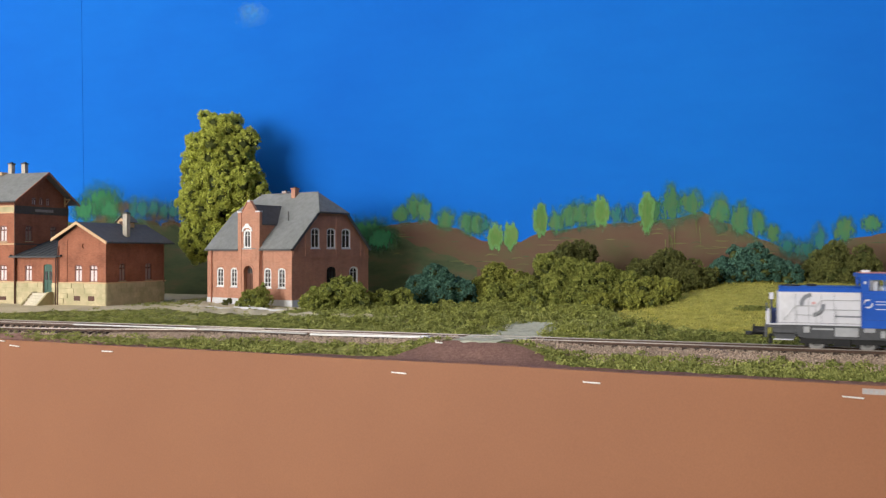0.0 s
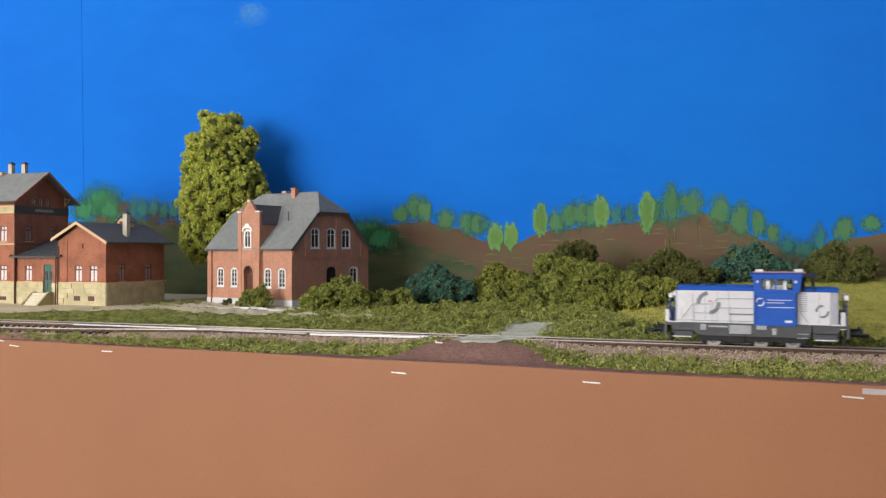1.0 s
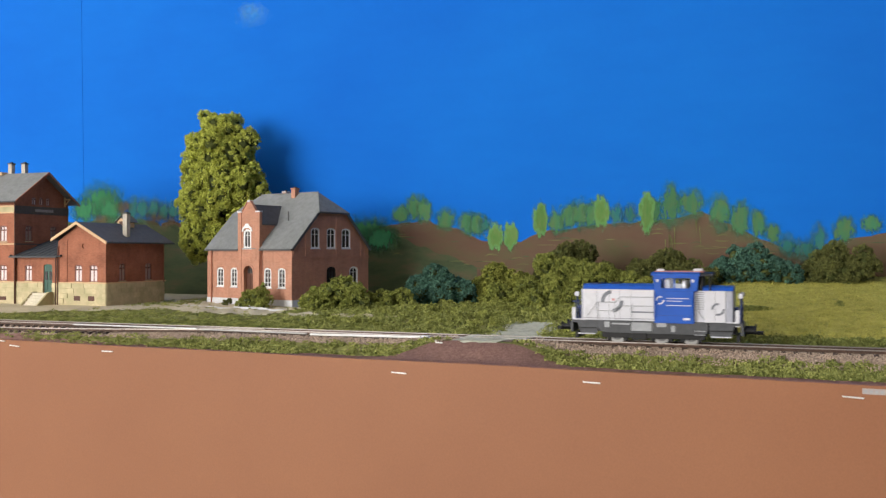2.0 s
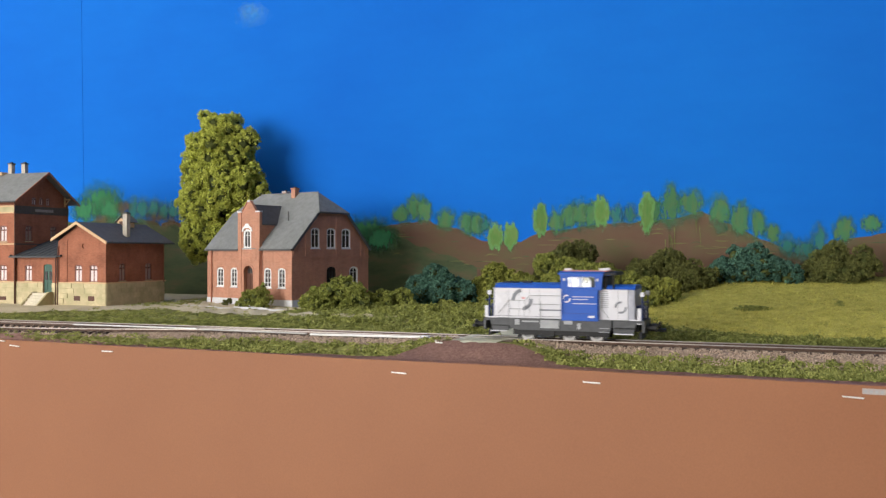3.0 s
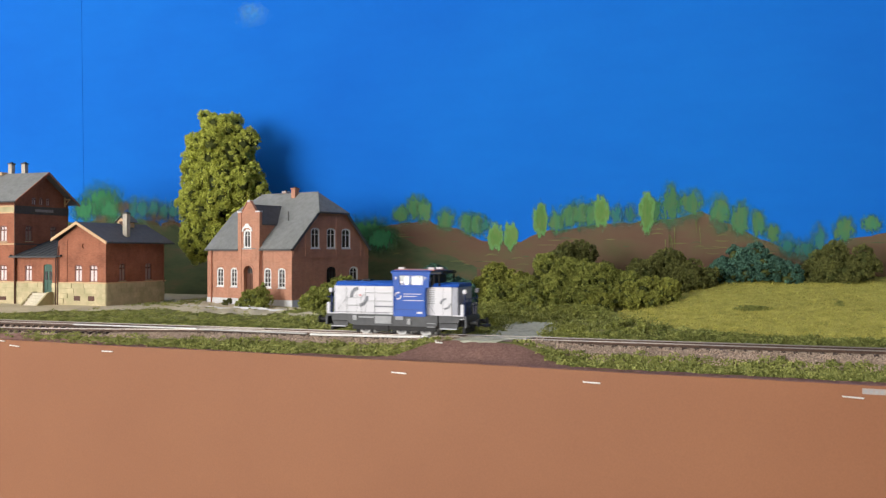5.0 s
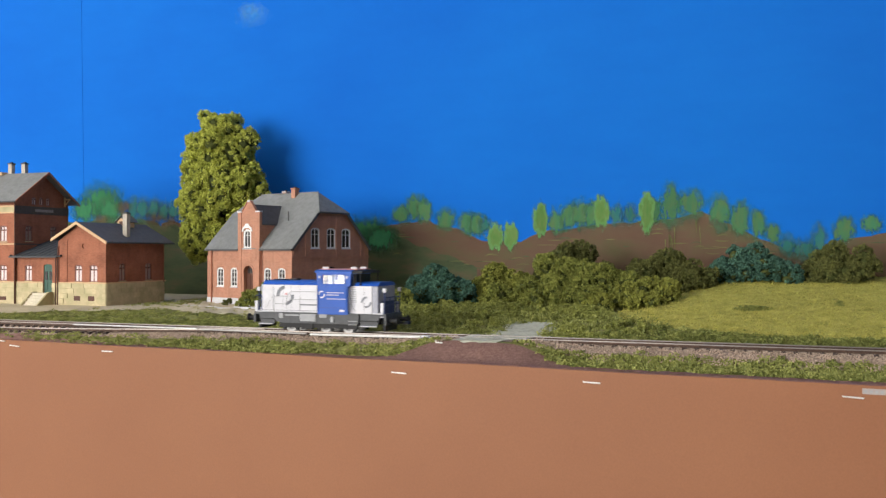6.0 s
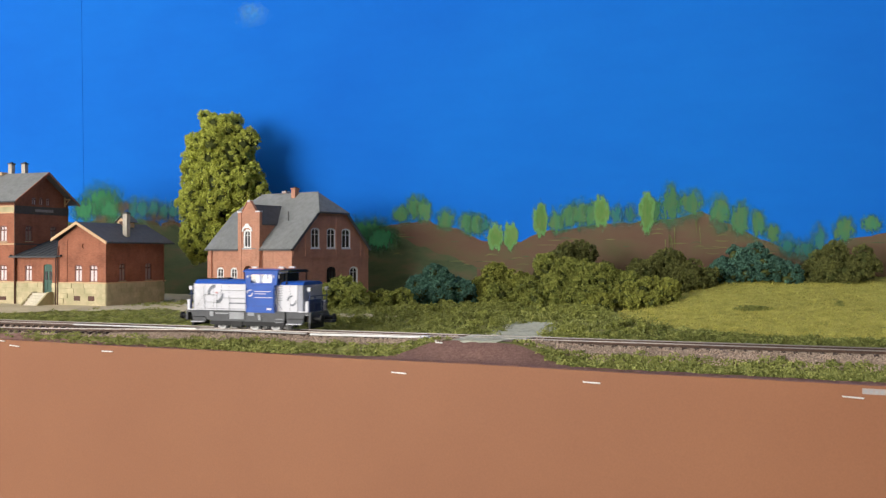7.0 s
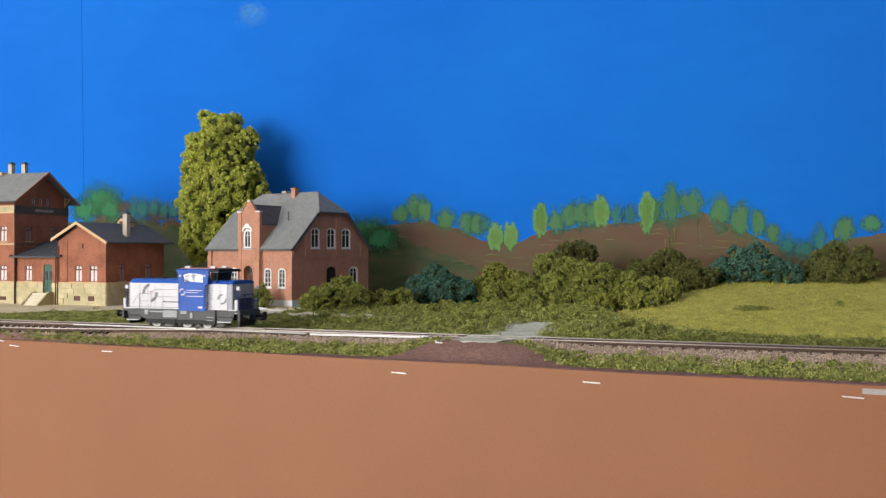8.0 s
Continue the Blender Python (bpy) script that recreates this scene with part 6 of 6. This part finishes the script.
for i, (lab, x, y, w, d, h, m, n) in enumerate(BUSHES + SLOPE_BUSHES):
    small = w < 40
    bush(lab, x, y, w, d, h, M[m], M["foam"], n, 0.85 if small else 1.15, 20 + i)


def scrub():
    """Low leafy growth between the hedge, the lane and the verge."""
    global RNG
    RNG = np.random.default_rng(55)
    C, R = [], []
    for i in range(900):
        px, py = RNG.uniform(-150, 128), RNG.uniform(48, 262)
        q = noise.noise((px / 30, py / 30, 8.0))
        if px > 62 and py > float(field_edge(max(px, 72))) - 6:
            continue
        if abs(px - float(road_mid(py))) < float(road_half(py)) + 5 + 6 * q and py < 118:
            continue
        if px < -84 and 108 < py < 136:
            continue
        if px < 0 and py < 75 + 20 * q:
            continue
        if RNG.random() > 0.45 + q + 0.35 * float(smooth_step((py - 100) / 90)):
            continue
        r = RNG.uniform(3.0, 6.5) * (0.75 + 0.5 * float(smooth_step((py - 90) / 120)))
        C.append((px, py, float(height(px, py)) - r * 0.25))
        R.append(r)
    C, R = np.array(C), np.array(R)
    P, e, V = tufted(C, R, 0.5, (1.3, 3.0), 1.05, 60, 0.5)
    tagged(quad_mesh("scrub", V[P[:, 2] > height(P[:, 0], P[:, 1]) - 0.3], M["leaf_scrub"]), "low leafy olive scrub spreading before the hedge", "scrub", kind="stuff")


scrub()
RNG = np.random.default_rng(77)


def on_road(x, y):
    return np.abs(x - road_mid(y)) < road_half(y) - 2


def patch(x, y, size, seed=0.0):
    return np.array([noise.noise((a / size, b / size, seed)) for a, b in zip(x, y)])


def flock():
    n = 30000
    x = RNG.uniform(-640, 470, n)
    pick = RNG.random(n)
    y = np.where(pick < 0.24, RNG.uniform(-70, -16, n), np.where(pick < 0.44, RNG.uniform(16, 75, n), RNG.uniform(15, 330, n)))
    f = front(x)
    sand_lo = yard_edge(x) - 1
    sand_hi = np.where(x < -400, 400, 236)
    p = patch(x, y, 26)
    q = patch(x, y, 9, 3.0)
    ok = ~((y > 112) & (y < 132) & (x > -207) & (x < -85) & (q < 0.3))
    near = y < 0
    soil_w = np.where(x < -90, 1.5 + 3 * np.exp(-((x + 235) / 25) ** 2), 12) + 26 * np.exp(-((x - 40) / 46.0) ** 4) + 3 * q
    ok &= np.where(near, (y > f + soil_w) & (y < np.where(x > -60, -26, -24 - 3 * apart(x)) + 5 * p + 3 * q), True)
    ok &= np.where(near & (x < -230), RNG.random(n) < 0.85, True)
    ok &= near | (y > 18 + 3 * p + 3 * q)
    ok &= ~(on_road(x + 14 * q, y) & (y > -34) & (y < 106 + 8 * p))
    yard = (x < -206) & (y > sand_lo + 6 * p) & (y < sand_hi)
    verge = (x > -425) & (x < -368) & (y > 165) & (RNG.random(n) < 0.75)
    weeds = (RNG.random(n) < 0.12) & (p > 0.12) & (x > -440)
    ok &= ~(yard & ~verge & ~weeds)
    field = (x > 75) & (y > field_edge(x) + 8 * p + 8 * q)
    ok &= ~field
    ok &= ~((x > -370) & (x < -125) & (y > 225))
    ok &= RNG.random(n) < 0.62 + 0.9 * (p + 0.3)
    ok &= (y < 60) | (x < -150) | (RNG.random(n) < 0.75)
    x, y, q = x[ok], y[ok], q[ok]
    k = 40
    rank = smooth_step((y - 50) / 70) * smooth_step((x + 190) / 60)
    r = RNG.uniform(1.3, 3.4, len(x)) * np.where(RNG.random(len(x)) < 0.2, 1.8, 1.0) * np.where(y < 0, 0.9, 1.0) * (1 + 0.9 * rank) * np.where((y < 0) & (RNG.random(len(x)) < 0.25), 1.4, 1.0) * (1 - 0.3 * smooth_step((-150 - x) / 100))
    cx, cy, cr = np.repeat(x, k), np.repeat(y, k), np.repeat(r, k)
    d = unit(len(cx))
    d[:, 2] = np.abs(d[:, 2])
    u = RNG.uniform(0.55, 1.1, len(cx))
    px, py = cx + d[:, 0] * cr * 1.15 * u, cy + d[:, 1] * cr * u
    pz = height(cx, cy) + d[:, 2] * cr * 0.8 * u + 0.3
    P = np.stack([px, py, pz], 1)
    shade = 0.28 + 0.5 * smooth_step((x - 80) / 40) * (y > 0) - 0.5 * q
    dark = np.repeat(RNG.random(len(x)) < shade, k)
    size = np.repeat(0.85 - 0.28 * smooth_step((-120 - x) / 100), k)
    for name, mask, m in (("grass_tufts", ~dark, "flock"), ("dark_grass_tufts", dark, "flock_dark")):
        tagged(quad_mesh(name, chips(P[mask], size[mask], d[mask], 0.6), M[m]), "coarse green flock tufts on the layout ground", "grass", kind="stuff")


flock()


def straw():
    n = 70000
    x = RNG.uniform(95, 520, n)
    y = 24 + (BACK - 26 - 24) * RNG.random(n) ** 1.15
    ok = y > field_edge(x) + 4 * np.sin(x * 0.09)
    x, y = x[ok], y[ok]
    n = len(x)
    z = height(x, y) + 0.4
    h = RNG.uniform(1.0, 2.2, n)
    a = RNG.uniform(0, 2 * math.pi, n)
    w = RNG.uniform(0.18, 0.34, n)
    lx, ly = RNG.normal(0, 0.9, n), RNG.normal(0, 0.9, n)
    v = np.stack([np.stack([x - np.cos(a) * w, y - np.sin(a) * w, z], 1), np.stack([x + np.cos(a) * w, y + np.sin(a) * w, z], 1),
                  np.stack([x + lx, y + ly, z + h], 1)], 1)
    tagged(quad_mesh("meadow_grass", v, M["straw"], per=3), "short yellow-green static grass on the meadow", "grass", kind="stuff")
    for cx, cy, w, s in ((205, 179, 34, 5), (273, 209, 10, 6)):
        k = 900 if w > 10 else 200
        d = unit(k)
        d[:, 2] = np.abs(d[:, 2])
        px, py = cx + d[:, 0] * w / 2 * RNG.random(k), cy + d[:, 1] * 5
        P = np.stack([px, py, height(px, py) + d[:, 2] * 4.0], 1)
        quad = quad_mesh("weed_patch", chips(P, 0.9, d, 0.6), M["flock_dark"])
        tagged(quad, "low dark green weed patch in the meadow", "weeds", kind="stuff")


straw()


def ballast():
    n = 30000
    x = RNG.uniform(-640, 480, n)
    y = np.where(RNG.random(n) < 0.62, RNG.uniform(-33, -9.8, n), RNG.uniform(-7.6, 17, n))
    edge = np.where(x > -60, -32, -25 - 9 * apart(x)) + 4 * patch(x, y, 20, 4)
    side = siding(x)
    ok = (y > edge) & ~((x > 12) & (x < 68)) & (np.abs(np.abs(y) - 8.6) > 0.9)
    ok &= (x > -150) | (np.abs(np.abs(y - side) - 8.6) > 1.0)
    x, y = x[ok], y[ok]
    n = len(x)
    inside = np.abs(y) < 15
    z = height(x, y) + np.where(inside, 0.6, 0.5) + RNG.uniform(-0.25, 0.35, n)
    c = np.stack([x, y, z], 1)
    s = RNG.uniform(0.4, 0.95, n)[:, None]
    e1 = unit(n)
    e2 = np.cross(e1, unit(n))
    e2 /= np.linalg.norm(e2, axis=1, keepdims=True)
    e3 = np.cross(e1, e2)
    j = lambda: RNG.uniform(0.6, 1.1, (n, 1)) * s
    v = np.stack([c + e1 * j(), c - e1 * j(), c + e2 * j(), c - e2 * j(), c + e3 * j(), c - e3 * j()], 1).reshape(-1, 3)
    tri = np.array([(0, 2, 4), (2, 1, 4), (1, 3, 4), (3, 0, 4), (2, 0, 5), (1, 2, 5), (3, 1, 5), (0, 3, 5)])
    f = (np.arange(n)[:, None, None] * 6 + tri).reshape(-1)
    me = bpy.data.meshes.new("ballast")
    me.vertices.add(len(v))
    me.vertices.foreach_set("co", (v * MM).astype(np.float32).ravel())
    me.loops.add(len(f))
    me.loops.foreach_set("vertex_index", f.astype(np.int32))
    me.polygons.add(len(f) // 3)
    me.polygons.foreach_set("loop_start", np.arange(0, len(f), 3, dtype=np.int32))
    me.update(calc_edges=True)
    me.materials.append(M["stones"])
    tagged(new("ballast", me), "loose brown-grey track ballast stones", "ballast", kind="stuff")


ballast()


def motions():
    """The locomotive rolls from right to left at an even pace; its wheels turn with it."""
    times = [i / 10 for i in range(81)]
    walk(LOCO, [(t, pose((270.6 - 60.42 * t) * MM, 0, RISE * MM)) for t in times])
    for ws, x in AXLES:
        walk(ws, [(t, pose(x * MM, 0, 5.75 * MM, 0, -math.degrees(60.42 * t / 5.75), 0)) for t in times])


motions()
